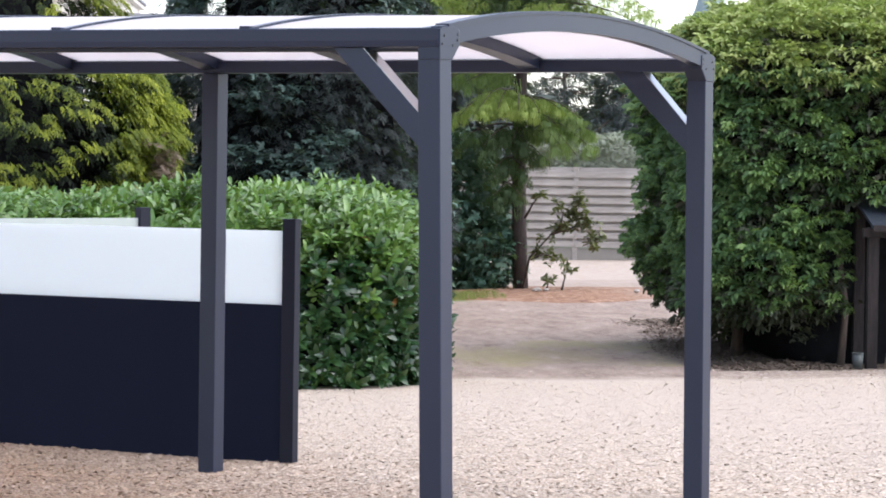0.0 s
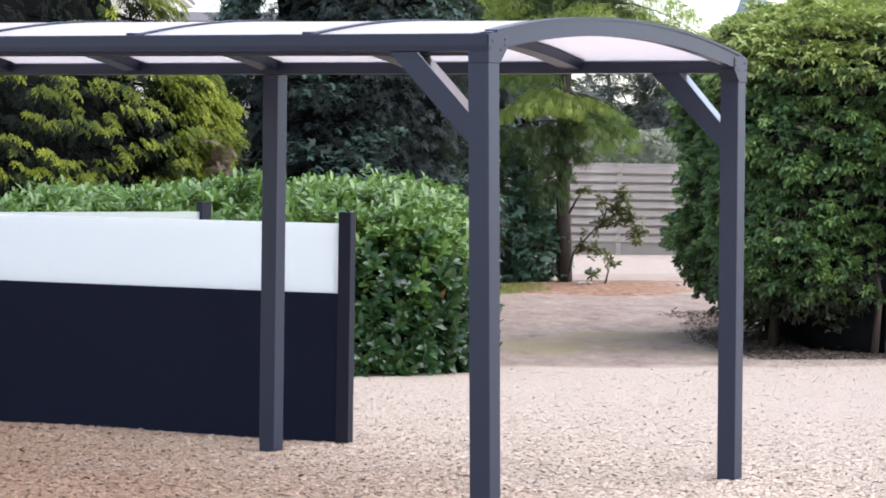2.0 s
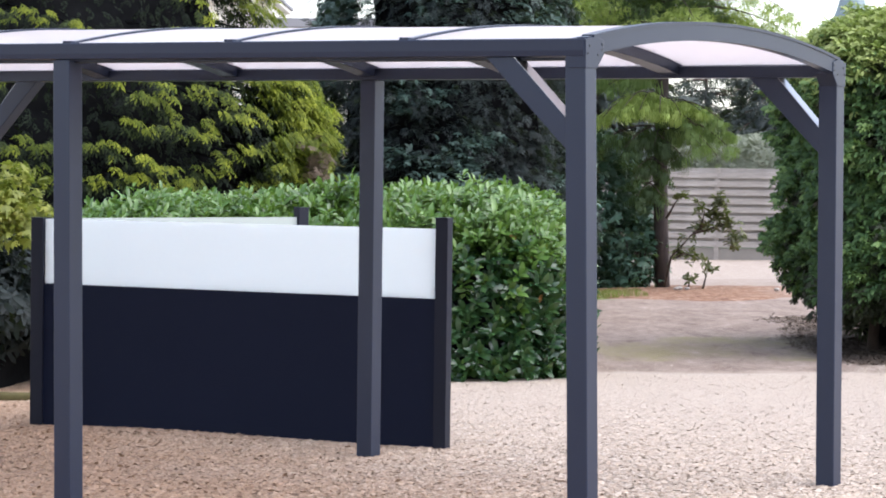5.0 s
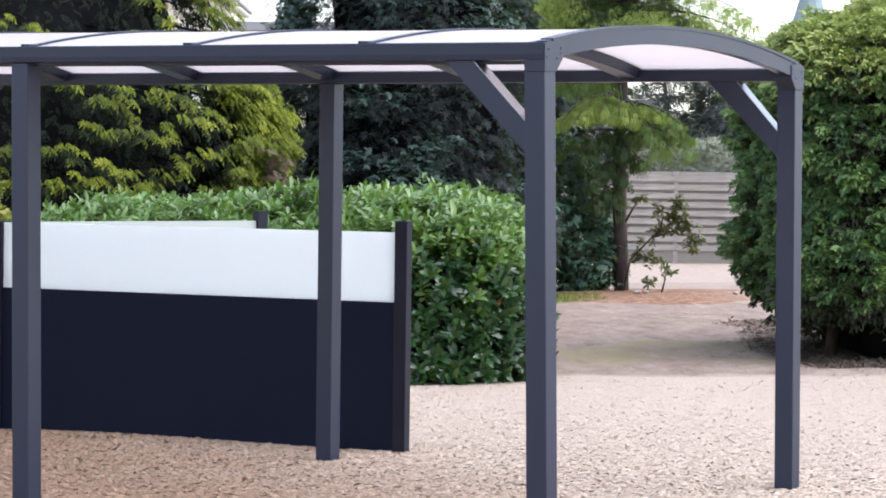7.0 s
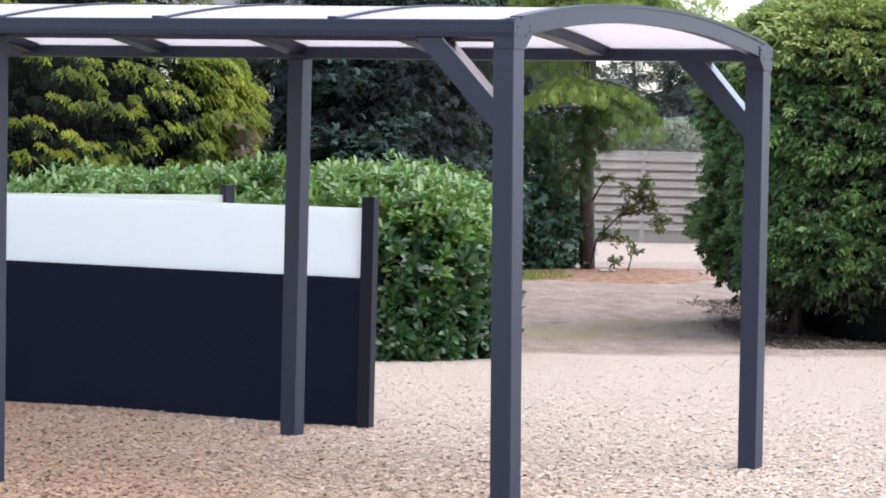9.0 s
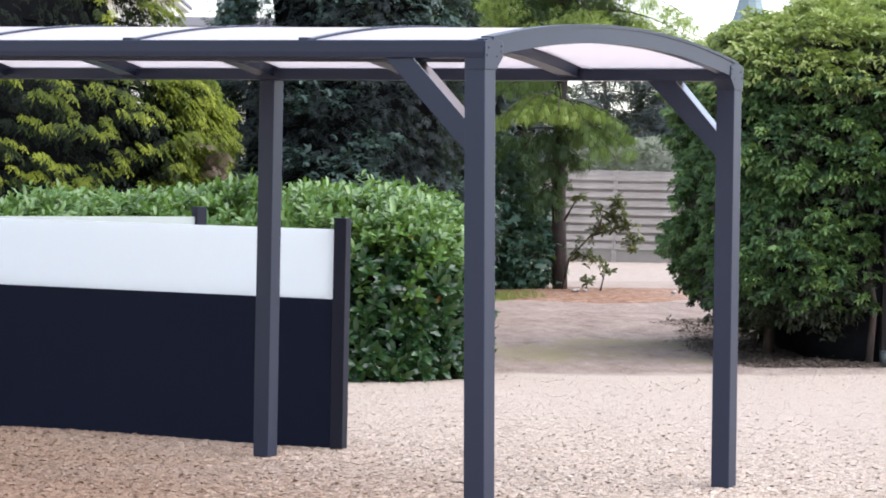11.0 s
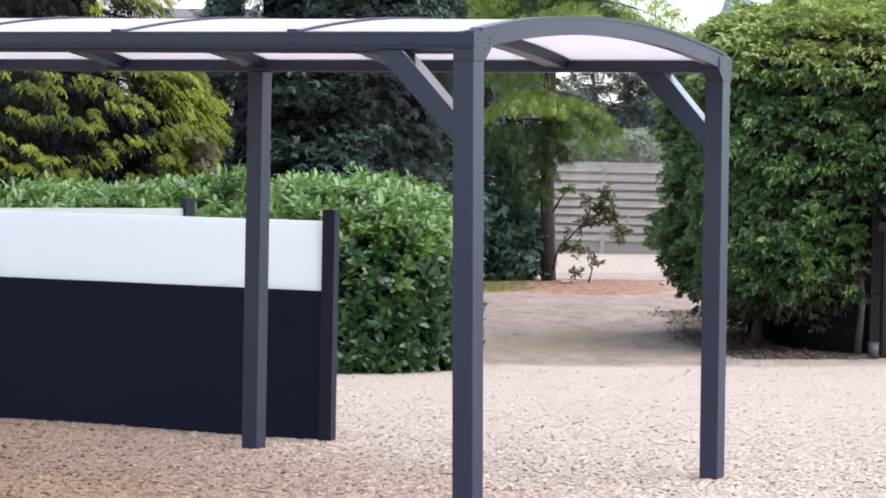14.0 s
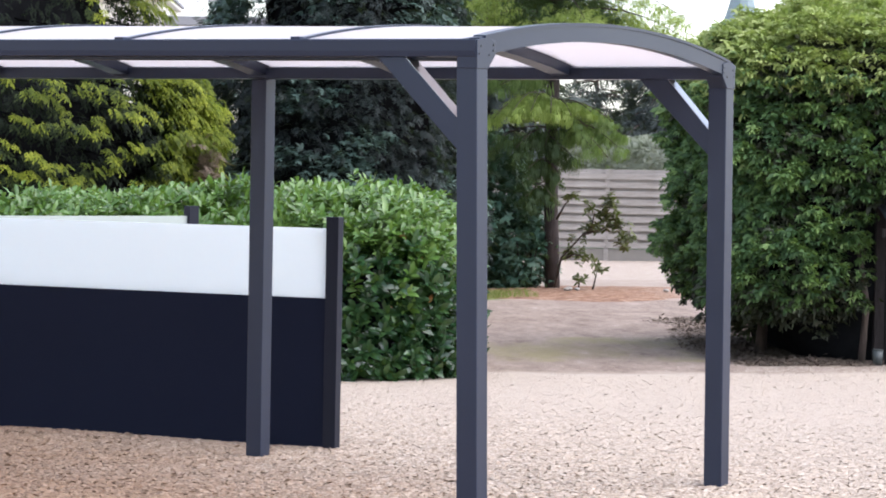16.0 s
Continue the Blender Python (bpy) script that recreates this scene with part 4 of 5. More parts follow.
def shoots_seeded(r2, p, d, leaves, size):
    n = len(p)
    ax = unit(d * 0.7 + np.array([0, 0, 0.35]) + r2.normal(0, 0.3, (n, 3)))
    t, b = frame_from(ax)
    P, A, F, S = [], [], [], []
    for k in range(leaves):
        a = k * 2.4 + r2.random(n)
        out = t * np.cos(a)[:, None] + b * np.sin(a)[:, None]
        lean = radians(70) + r2.normal(0, 0.2, n)
        P.append(p + ax * size * 0.4 * k / leaves)
        A.append(out * np.sin(lean)[:, None] + ax * np.cos(lean)[:, None] + np.array([0, 0, -0.15]))
        F.append(ax + r2.normal(0, 0.25, (n, 3)))
        S.append(size * (0.7 + 0.6 * r2.random(n)))
    return np.concatenate(P), np.concatenate(A), np.concatenate(F), np.concatenate(S)


def mass_tree(name, at, label, trunk_r, height, radius, n, size, outer, inner, tier, droop, seed, core_top, z0=0.0, spray=SPRAY, rich=(0.0, 99.0), drift_min=0.03):
    """A dense conifer: sprays hung in overlapping tiers on a lumpy crown, round a trunk and a dark core."""
    r2 = np.random.default_rng(seed)
    g = float(gz(*at))
    top = thing(name, (at[0], at[1], g), label, "tree")
    zs = np.linspace(0, height, 9)
    world_part("trunk", tube([(at[0] + 0.05 * math.sin(z + seed), at[1], g - 0.1 + z) for z in zs], [trunk_r * (1 - 0.85 * z / height) + 0.02 for z in zs], 12), BARK, top, "", True)
    # core
    bm = bmesh.new()
    rows = []
    for z in np.linspace(0.0, core_top, 14):
        ring = []
        for k in range(30):
            a = k * math.tau / 30
            q = Vector((math.cos(a), math.sin(a), z * 0.5))
            r = radius(max(z, z0)) * (0.66 + 0.18 * noise.noise(q * 1.9 + Vector((seed, 0, 0)))) * (1 if z < core_top * 0.85 else 0.6)
            ring.append(bm.verts.new((at[0] + r * q.x, at[1] + r * q.y, g - 0.05 + z)))
        rows.append(ring)
    for lo, hi in zip(rows, rows[1:]):
        for k in range(30):
            bm.faces.new((lo[k], lo[(k + 1) % 30], hi[(k + 1) % 30], hi[k]))
    bm.faces.new(rows[-1])
    world_part("core", bm, SHADE_BODY, top, "near-black hull painted as deep shade", True)
    z = z0 + (height - z0) * r2.random(n * 2)
    rad = np.array([radius(v) for v in z])
    keep = r2.random(n * 2) < rad / rad.max()
    z, rad = z[keep], rad[keep]
    m = len(z)
    a = -math.pi / 2 + (r2.random(m) - 0.5) * 4.3
    d = np.stack([np.cos(a), np.sin(a), np.zeros(m)], -1)
    q = d * rad[:, None] + np.stack([np.zeros(m), np.zeros(m), z], -1)
    wob = np.array([noise.noise(Vector(v) * 0.75 + Vector((seed, 0, 0))) for v in q])
    lump = np.array([noise.noise(Vector(v) * 2.1 + Vector((0, seed, 0))) for v in q])
    ph = (z * tier + 1.7 * wob + 0.25 * a * rad) % 1.0
    over = 0.55 * (1 - ph) ** 1.3
    depth = np.abs(r2.normal(0, 0.10, m))
    rr = rad * (0.80 + 0.16 * wob + 0.13 * lump) + over / max(tier, 0.5) * 0.75 - depth
    p = np.array([at[0], at[1], g]) + d * rr[:, None]
    p[:, 2] += z - 0.10 * (1 - ph)
    side = np.stack([-d[:, 1], d[:, 0], np.zeros(m)], -1)
    ax = unit(d * 0.75 + np.array([0, 0, -droop]) + side * r2.normal(0, 0.5, (m, 1)) + r2.normal(0, 0.25, (m, 3)))
    face = unit(np.array([0, 0, 0.9]) + d * 0.6 + r2.normal(0, 0.35, (m, 3)))
    s = size * (0.65 + 0.7 * r2.random(m))
    seen = ((z > rich[0]) & (z < rich[1])) | (r2.random(m) < 0.3)
    p, ax, face, s = [v[seen] for v in (p, ax, face, s)]
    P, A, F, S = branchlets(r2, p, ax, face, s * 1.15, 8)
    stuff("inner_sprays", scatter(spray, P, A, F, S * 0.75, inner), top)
    # rounded plumes in drifts, in the lit colour; the sprays behind carry the shade
    m = int(n * 0.5)
    z = rich[0] + (min(rich[1], height) - rich[0]) * r2.random(m)
    a = -math.pi / 2 + (r2.random(m) - 0.5) * 3.6
    d = np.stack([np.cos(a), np.sin(a), np.zeros(m)], -1)
    rad = np.array([radius(v) for v in z])
    q = d * rad[:, None] + np.stack([np.zeros(m), np.zeros(m), z], -1)
    drift = np.array([noise.noise(Vector(v) * 1.5 + Vector((seed, 3, 0))) for v in q]) + 0.4 * np.array([noise.noise(Vector(v) * 4.0) for v in q])
    keep = drift > drift_min
    q, d, drift = q[keep], d[keep], drift[keep]
    m = len(q)
    side = np.stack([-d[:, 1], d[:, 0], np.zeros(m)], -1)
    c = np.array([at[0], at[1], g]) + q + d * (0.02 + 0.10 * drift - 0.10 * rad[keep])[:, None]
    wide = 0.07 + 0.07 * r2.random((m, 1))
    P, A, F, S = [], [], [], []
    for _ in range(14):
        u, v, w = r2.normal(0, 1, (m, 1)), r2.normal(0, 1, (m, 1)), np.abs(r2.normal(0, 1, (m, 1)))
        P.append(c + side * u * wide + d * v * wide * 0.6 + np.array([0, 0, 1.0]) * w * wide * 0.55)
        A.append(unit(d * 0.7 + side * u * 0.45 + np.array([0, 0, 0.15]) + r2.normal(0, 0.30, (m, 3))))
        F.append(unit(np.array([0, 0, 1.0]) + d * 0.5 + r2.normal(0, 0.3, (m, 3))))
        S.append(0.05 + 0.055 * r2.random(m))
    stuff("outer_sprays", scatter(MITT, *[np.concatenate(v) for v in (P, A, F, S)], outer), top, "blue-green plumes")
    return top


def bough_tree(name, at, label, trunk_r, height, radius, outer, mid, inner, seed, core_top, plan):
    """A broad conifer whose boughs end in hanging plates of fronds: bright at the rim, the shade within painted near
    black. plan: bearing and height at both ends of each, and its thickness.
    """
    r2 = np.random.default_rng(seed)
    g = float(gz(*at))
    top = thing(name, (at[0], at[1], g), label, "tree")
    zs = np.linspace(0, height, 9)
    world_part("trunk", tube([(at[0] + 0.05 * math.sin(z + seed), at[1], g - 0.1 + z) for z in zs], [trunk_r * (1 - 0.85 * z / height) + 0.02 for z in zs], 12), BARK, top, "", True)
    bm = bmesh.new()
    rows = []
    for z in np.linspace(0.0, core_top, 16):
        ring = []
        for k in range(36):
            a = k * math.tau / 36
            q = Vector((math.cos(a), math.sin(a), z * 0.6))
            r = radius(z) * (0.76 + 0.10 * noise.noise(q * 2.3 + Vector((seed, 0, 0)))) * (1 if z < core_top * 0.85 else 0.6)
            ring.append(bm.verts.new((at[0] + r * q.x, at[1] + r * q.y, g - 0.05 + z)))
        rows.append(ring)
    for lo, hi in zip(rows, rows[1:]):
        for k in range(36):
            bm.faces.new((lo[k], lo[(k + 1) % 36], hi[(k + 1) % 36], hi[k]))
    bm.faces.new(rows[-1])
    world_part("core", bm, SHADE_BODY, top, "near-black hull painted as deep shade", True)
    limbs = bmesh.new()
    P, A, F, S, B = [], [], [], [], []
    for b0, z0, b1, z1, thick in plan:
        flank = (b0 + b1) / 2 > 62
        ends = []
        for b, z in ((b0, z0), (b1, z1)):
            d = np.array([math.sin(radians(b)), -math.cos(radians(b)), 0.0])
            ends.append(np.array([at[0], at[1], g + z]) + d * radius(z) * (1.0 + 0.02 * r2.standard_normal()))
        d = unit(np.array([math.sin(radians((b0 + b1) / 2)), -math.cos(radians((b0 + b1) / 2)), 0.0]))
        run = ends[1] - ends[0]
        L = float(np.linalg.norm(run))
        side = run / L
        s = np.linspace(0, 1, 6)[:, None]
        root = ends[0] - d * radius(z0) * 0.3 + np.array([0, 0, 0.12])
        tube([tuple(v) for v in root * (1 - s) + (ends[0] + run * 0.7 - d * 0.10) * s], [0.018, 0.016, 0.013, 0.010, 0.007, 0.004], 4, limbs)
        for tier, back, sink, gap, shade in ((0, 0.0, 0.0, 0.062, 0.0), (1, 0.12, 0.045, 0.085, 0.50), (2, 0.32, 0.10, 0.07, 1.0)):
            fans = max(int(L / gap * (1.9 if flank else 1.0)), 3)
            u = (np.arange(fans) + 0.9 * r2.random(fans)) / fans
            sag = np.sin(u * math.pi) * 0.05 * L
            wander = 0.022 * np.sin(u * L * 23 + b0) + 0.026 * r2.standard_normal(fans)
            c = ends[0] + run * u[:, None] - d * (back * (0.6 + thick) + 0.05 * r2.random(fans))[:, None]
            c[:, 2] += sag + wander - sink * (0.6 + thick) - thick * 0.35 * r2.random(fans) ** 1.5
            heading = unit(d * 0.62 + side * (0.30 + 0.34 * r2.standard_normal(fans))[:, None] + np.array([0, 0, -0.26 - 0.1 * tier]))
            # Flank fans run brighter: side light painted by the choice of material.
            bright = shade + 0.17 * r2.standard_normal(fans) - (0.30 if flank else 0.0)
            size = (0.095 + 0.06 * r2.random(fans)) * (1.1 if flank else 1.0)
            across = unit(np.cross(heading, np.array([0, 0, 1.0])))
            for k in range(4):
                w = (k - 1.5) / 1.5
                q = unit(heading + across * (0.85 * w) + np.array([0, 0, -0.16 * abs(w)]) + r2.normal(0, 0.10, (fans, 3)))
                P.append(c + across * (0.03 * w) + r2.normal(0, 0.008, (fans, 3)))
                A.append(q)
                F.append(unit(np.array([0, 0, 1.0]) + d * 0.60 + r2.normal(0, 0.16, (fans, 3))))
                S.append(size * (1.05 - 0.25 * abs(w)) * (0.8 + 0.4 * r2.random(fans)))
                B.append(bright + 0.05 * r2.standard_normal(fans))
    # Limbs take the core's near-black, so they read as shaded.
    tagged(world_part("branchwork", limbs, SHADE_BODY, top, "", True), kind="stuff")
    # short twigs between the boughs, near black to paint the shade there
    m = 5200
    z = 0.9 + 4.6 * r2.random(m)
    a = radians(-60) + radians(175) * r2.random(m)
    rad = np.array([radius(v) for v in z])
    d = np.stack([np.sin(a), -np.cos(a), np.zeros(m)], -1)
    P.append(np.array([at[0], at[1], g]) + d * (rad * (0.78 + 0.13 * r2.random(m)))[:, None] + np.array([0, 0, 1.0]) * z[:, None])
    A.append(unit(d * 0.7 + r2.normal(0, 0.35, (m, 3)) + np.array([0, 0, -0.3])))
    F.append(unit(d * 0.5 + np.array([0, 0, 0.8]) + r2.normal(0, 0.3, (m, 3))))
    S.append(0.08 + 0.07 * r2.random(m))
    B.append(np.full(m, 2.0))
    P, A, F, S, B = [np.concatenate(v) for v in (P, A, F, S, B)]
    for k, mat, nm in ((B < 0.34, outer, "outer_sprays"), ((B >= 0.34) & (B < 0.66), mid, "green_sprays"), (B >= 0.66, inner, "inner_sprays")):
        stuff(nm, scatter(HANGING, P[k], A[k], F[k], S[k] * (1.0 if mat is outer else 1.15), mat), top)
    return top


def branchlets(r2, p, ax, face, length, count):
    """Flat drooping twigs, each set with small fans on both sides."""
    n = len(p)
    side = unit(np.cross(ax, face))
    up = np.cross(side, ax)
    P, A, F, S = [], [], [], []
    for k in range(count):
        t = (0.1 + 0.9 * (k + r2.random(n)) / count)[:, None]
        w = np.where(r2.random((n, 1)) < 0.5, -1.0, 1.0)
        L = length[:, None]
        off = w * (1.08 - t) * 0.42 * L * r2.random((n, 1))
        P.append(p + ax * t * L + side * off + up * (-0.28 * t * t * L + 0.03 * L * r2.normal(0, 1, (n, 1))))
        A.append(unit(ax * (0.5 + 0.5 * t) + side * w * (1.0 - 0.6 * t) - up * 0.35 * t + r2.normal(0, 0.22, (n, 3))))
        F.append(unit(up + r2.normal(0, 0.3, (n, 3))))
        S.append((3.6 / (count + 6) ) * 1.6 * length * (0.7 + 0.6 * r2.random(n)))
    return np.concatenate(P), np.concatenate(A), np.concatenate(F), np.concatenate(S)


def golden_boughs():
    """Sprawling boughs of the golden cypress, each from one bearing and height to another, with its thickness: sparse in front, crowded on the flank."""
    r2 = np.random.default_rng(12)
    plan = [(29.9, 2.66, 40.0, 2.42, 0.10), (41.0, 2.70, 47.1, 2.60, 0.07), (47.0, 2.70, 51.8, 2.50, 0.06), (50.5, 2.62, 59.5, 2.34, 0.08), (46.0, 2.46, 53.0, 2.38, 0.06),
            (28.0, 2.38, 33.0, 2.28, 0.07), (32.7, 2.28, 44.5, 2.20, 0.09), (42.5, 2.34, 47.0, 2.30, 0.05), 
            (30.0, 2.00, 36.5, 1.84, 0.07), (35.5, 1.82, 48.5, 1.86, 0.11), (45.5, 2.00, 53.5, 2.07, 0.07), (52.5, 2.09, 62.0, 2.05, 0.09), (56.0, 1.92, 64.0, 1.84, 0.10),
            (21.0, 2.13, 28.4, 2.07, 0.06), (21.0, 1.80, 26.4, 1.70, 0.09), (27.0, 1.82, 33.0, 1.76, 0.07), (34.0, 1.72, 44.0, 1.70, 0.08), (53.0, 1.76, 64.0, 1.70, 0.10),
            (8.0, 2.10, 19.0, 2.04, 0.05), (6.0, 1.86, 18.0, 1.80, 0.08), (-4.0, 2.28, 6.0, 2.20, 0.05)]
    for z in np.arange(1.5, 3.0, 0.125):
        for b in (63, 71, 79, 87):
            if z > 1.9 or b < 75:
                plan.append((b + r2.normal(0, 2.5), z + r2.normal(0, 0.05), b + 9 + r2.normal(0, 2.5), z - 0.10 + r2.normal(0, 0.05), 0.12))
    for z in np.arange(2.95, 5.0, 0.33):
        for b in np.arange(-25, 90, 11):
            if r2.random() < (0.80 if b > 35 else 0.35):
                plan.append((b + r2.normal(0, 3), z + r2.normal(0, 0.10), b + 11 + r2.normal(0, 3), z - 0.16 + r2.normal(0, 0.08), 0.12))
    for z in (1.3, 1.55):
        for b in (-35, -22, -8, 6, 20, 34, 48):
            plan.append((b + r2.normal(0, 3), z + r2.normal(0, 0.1), b + 12, z - 0.1, 0.12))
    return plan


def hung_boughs(top, boughs, mat, size, per_metre, drop, seed, bark, name="bough"):
    """Arching boughs from one point to another, with a soft fringe of needles hanging from them."""
    r2 = np.random.default_rng(seed)
    limbs = bmesh.new()
    P, A, F = [], [], []
    for a, b, arch, wide in boughs:
        a, b = np.array(a), np.array(b)
        s = np.linspace(0, 1, 8)
        path = a + (b - a) * s[:, None] + np.array([0, 0, 1.0]) * (arch * np.sin(s * math.pi))[:, None]
        tube([tuple(q) for q in path], [0.013 * (1 - 0.8 * q) + 0.003 for q in s], 5, limbs)
        L = float(np.linalg.norm(b - a))
        d = unit(b - a)
        side = unit(np.cross(d, np.array([0, 0, 1.0])))
        m = int(per_metre * L)
        u = 0.12 + 0.90 * r2.random(m) ** 0.8
        w = r2.normal(0, 1, m) * wide * (1.0 - 0.6 * u)
        c = np.stack([np.interp(u, s, path[:, i]) for i in range(3)], -1) + side * w[:, None]
        c[:, 2] += -0.5 * np.abs(w) - drop * r2.random(m) ** 2
        P.append(c)
        A.append(unit(d * 0.6 + side * (np.sign(w) * 0.6)[:, None] + np.array([0, 0, -0.25]) + r2.normal(0, 0.25, (m, 3))))
        F.append(unit(np.array([0, 0, 1.0]) + r2.normal(0, 0.2, (m, 3))))
    P, A, F = [np.concatenate(v) for v in (P, A, F)]
    tagged(world_part("branchwork", limbs, bark, top, "", True), kind="stuff")
    stuff(name, scatter(FRINGE, P, A, F, size * (0.6 + 0.8 * r2.random(len(P))), mat), top)


def build_trees():
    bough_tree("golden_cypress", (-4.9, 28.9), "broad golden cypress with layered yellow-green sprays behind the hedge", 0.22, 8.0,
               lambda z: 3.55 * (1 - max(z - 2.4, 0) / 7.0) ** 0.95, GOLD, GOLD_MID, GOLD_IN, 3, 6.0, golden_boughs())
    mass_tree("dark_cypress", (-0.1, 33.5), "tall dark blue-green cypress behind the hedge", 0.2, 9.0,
              lambda z: 1.9 * (1 - max(z - 1.5, 0) / 12.0), 3000, 0.26, DARKGREEN_LIT, DARKGREEN, 1.5, 0.15, 5, 5.2, 0.3, FERN, (0.9, 4.9))
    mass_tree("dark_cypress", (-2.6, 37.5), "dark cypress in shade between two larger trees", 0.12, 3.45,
              lambda z: 1.9 * (1 - max(z - 1.0, 0) / 4.2), 600, 0.34, DARKGREEN_LIT, DARKGREEN, 1.2, 0.1, 6, 2.9, 0.3, FERN, (0.5, 3.2))
    g = float(gz(-1.45, 27.75))
    p = np.array([-1.42, 27.55, g + 1.66]) + rng.normal(0, 1, (200, 3)) * np.array([0.075, 0.08, 0.17])
    top = thing("withered_shrub", (-1.45, 27.75, g), "withered brown conifer twigs beside the cypress", "shrub")
    world_part("stem", tube([(-1.45, 27.75, g - 0.05), (-1.43, 27.75, g + 0.9), (-1.45, 27.75, g + 1.9)], [0.05, 0.04, 0.015]), BARK, top, "", True)
    stuff("sprays", scatter(SPRAY, p, rng.normal(0, 1, p.shape) + np.array([0, -0.6, -0.3]), rng.normal(0, 0.5, p.shape) + np.array([0, 0, 1]), 0.09 + 0.06 * rng.random(len(p)), DEAD), top)
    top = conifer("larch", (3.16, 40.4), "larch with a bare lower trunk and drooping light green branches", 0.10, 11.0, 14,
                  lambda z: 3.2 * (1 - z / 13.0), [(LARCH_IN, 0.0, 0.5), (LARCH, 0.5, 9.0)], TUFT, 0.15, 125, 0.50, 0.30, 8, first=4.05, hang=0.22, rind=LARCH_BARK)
    fork = (3.12, 40.38, 2.62)
    umbrella = [(fork, (2.08, 40.0, 2.34), 0.24, 0.07), (fork, (2.20, 39.6, 2.42), 0.27, 0.08), (fork, (2.45, 39.3, 2.50), 0.27, 0.09), (fork, (2.72, 39.2, 2.52), 0.26, 0.08), (fork, (3.02, 39.2, 2.50), 0.20, 0.08),
                (fork, (3.34, 39.4, 2.48), 0.18, 0.08), (fork, (3.66, 39.6, 2.54), 0.14, 0.07)]
    hung_boughs(top, umbrella, LARCH, 0.16, 66, 0.08, 51, BARK, "light_bough")
    hung_boughs(top, [(fork, (3.98, 39.8, 2.42), 0.16, 0.08), (fork, (4.12, 39.9, 2.24), 0.22, 0.08), ((3.14, 40.3, 2.45), (3.60, 39.5, 2.30), 0.12, 0.10)], LARCH_MID, 0.16, 60, 0.14, 55, BARK, "green_bough")
    low = (3.16, 40.4, 2.30)
    hung_boughs(top, [(low, (4.10, 39.9, 2.02), 0.20, 0.08), (low, (3.92, 39.6, 1.86), 0.20, 0.08), (low, (3.66, 39.5, 2.02), 0.12, 0.08), (low, (4.2, 40.3, 2.22), 0.14, 0.08)], LARCH_MID, 0.16, 55, 0.20, 52, BARK, "green_bough")
    high = (3.14, 40.4, 3.05)
    hung_boughs(top, [(high, (2.0, 40.2, 2.95), 0.15, 0.12), (high, (2.3, 39.9, 2.92), 0.12, 0.12), (high, (2.6, 41.0, 2.98), 0.12, 0.12)], LARCH_MID, 0.20, 45, 0.10, 53, BARK, "green_bough")
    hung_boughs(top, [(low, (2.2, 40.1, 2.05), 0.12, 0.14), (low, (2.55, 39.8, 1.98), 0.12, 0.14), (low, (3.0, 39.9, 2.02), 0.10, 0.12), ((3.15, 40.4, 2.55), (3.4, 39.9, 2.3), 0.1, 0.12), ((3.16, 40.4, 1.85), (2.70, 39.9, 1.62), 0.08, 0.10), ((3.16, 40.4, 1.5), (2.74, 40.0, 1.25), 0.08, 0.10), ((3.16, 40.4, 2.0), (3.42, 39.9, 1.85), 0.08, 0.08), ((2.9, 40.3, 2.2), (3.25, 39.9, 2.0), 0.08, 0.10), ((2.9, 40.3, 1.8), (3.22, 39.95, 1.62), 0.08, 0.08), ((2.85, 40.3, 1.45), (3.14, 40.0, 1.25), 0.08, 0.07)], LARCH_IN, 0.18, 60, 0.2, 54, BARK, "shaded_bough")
    blob_shrub("evergreen_shrub", (2.05, 41.0, 1.15), (1.0, 0.9, 1.35), "dense dark evergreen shrub under the larch", MITT, SHRUB, 3600, 0.12, 12, 0)
    blob_shrub("evergreen_shrub", (2.74, 40.5, 0.55), (0.42, 0.40, 0.85), "small blue-green shrub at the foot of the larch", MITT, SHRUB, 900, 0.11, 14, 0)
    blob_shrub("evergreen_shrub", (0.96, 39.2, 1.0), (1.0, 0.9, 1.2), "dense dark evergreen shrub beside the drive", MITT, SHRUB, 1800, 0.12, 13, 0)


def build_left_border():
    """Planting that comes forward beside the fence, with a mossy edging."""
    # Leaves nearly black: the deep shade here is in their colour.
    top = blob_shrub("dark_shrub", (-4.75, 21.9, 0.72), (1.5, 1.15, 0.72), "dark shrub in deep shade beside the screen fence", LEAF, DARKGREEN, 5200, 0.11, 31, 7)
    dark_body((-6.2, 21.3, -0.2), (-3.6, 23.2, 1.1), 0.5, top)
    blob_shrub("golden_shrub", (-4.3, 21.1, 1.50), (1.1, 0.6, 0.32), "golden-leaved shrub over the dark planting", MITT, GOLD_LEAF, 3600, 0.068, 33, 0)
    g = float(gz(-4.5, 20.4))
    ob = new("edging_log", mesh_of(tube([(-6.6, 20.45, g + 0.01), (-5.2, 20.38, g + 0.025), (-4.0, 20.42, g + 0.03), (-3.02, 20.36, g + 0.04)], [0.05, 0.055, 0.05, 0.045]), MOSS, True))
    tagged(ob, "low mossy log edging the gravel", "edging")


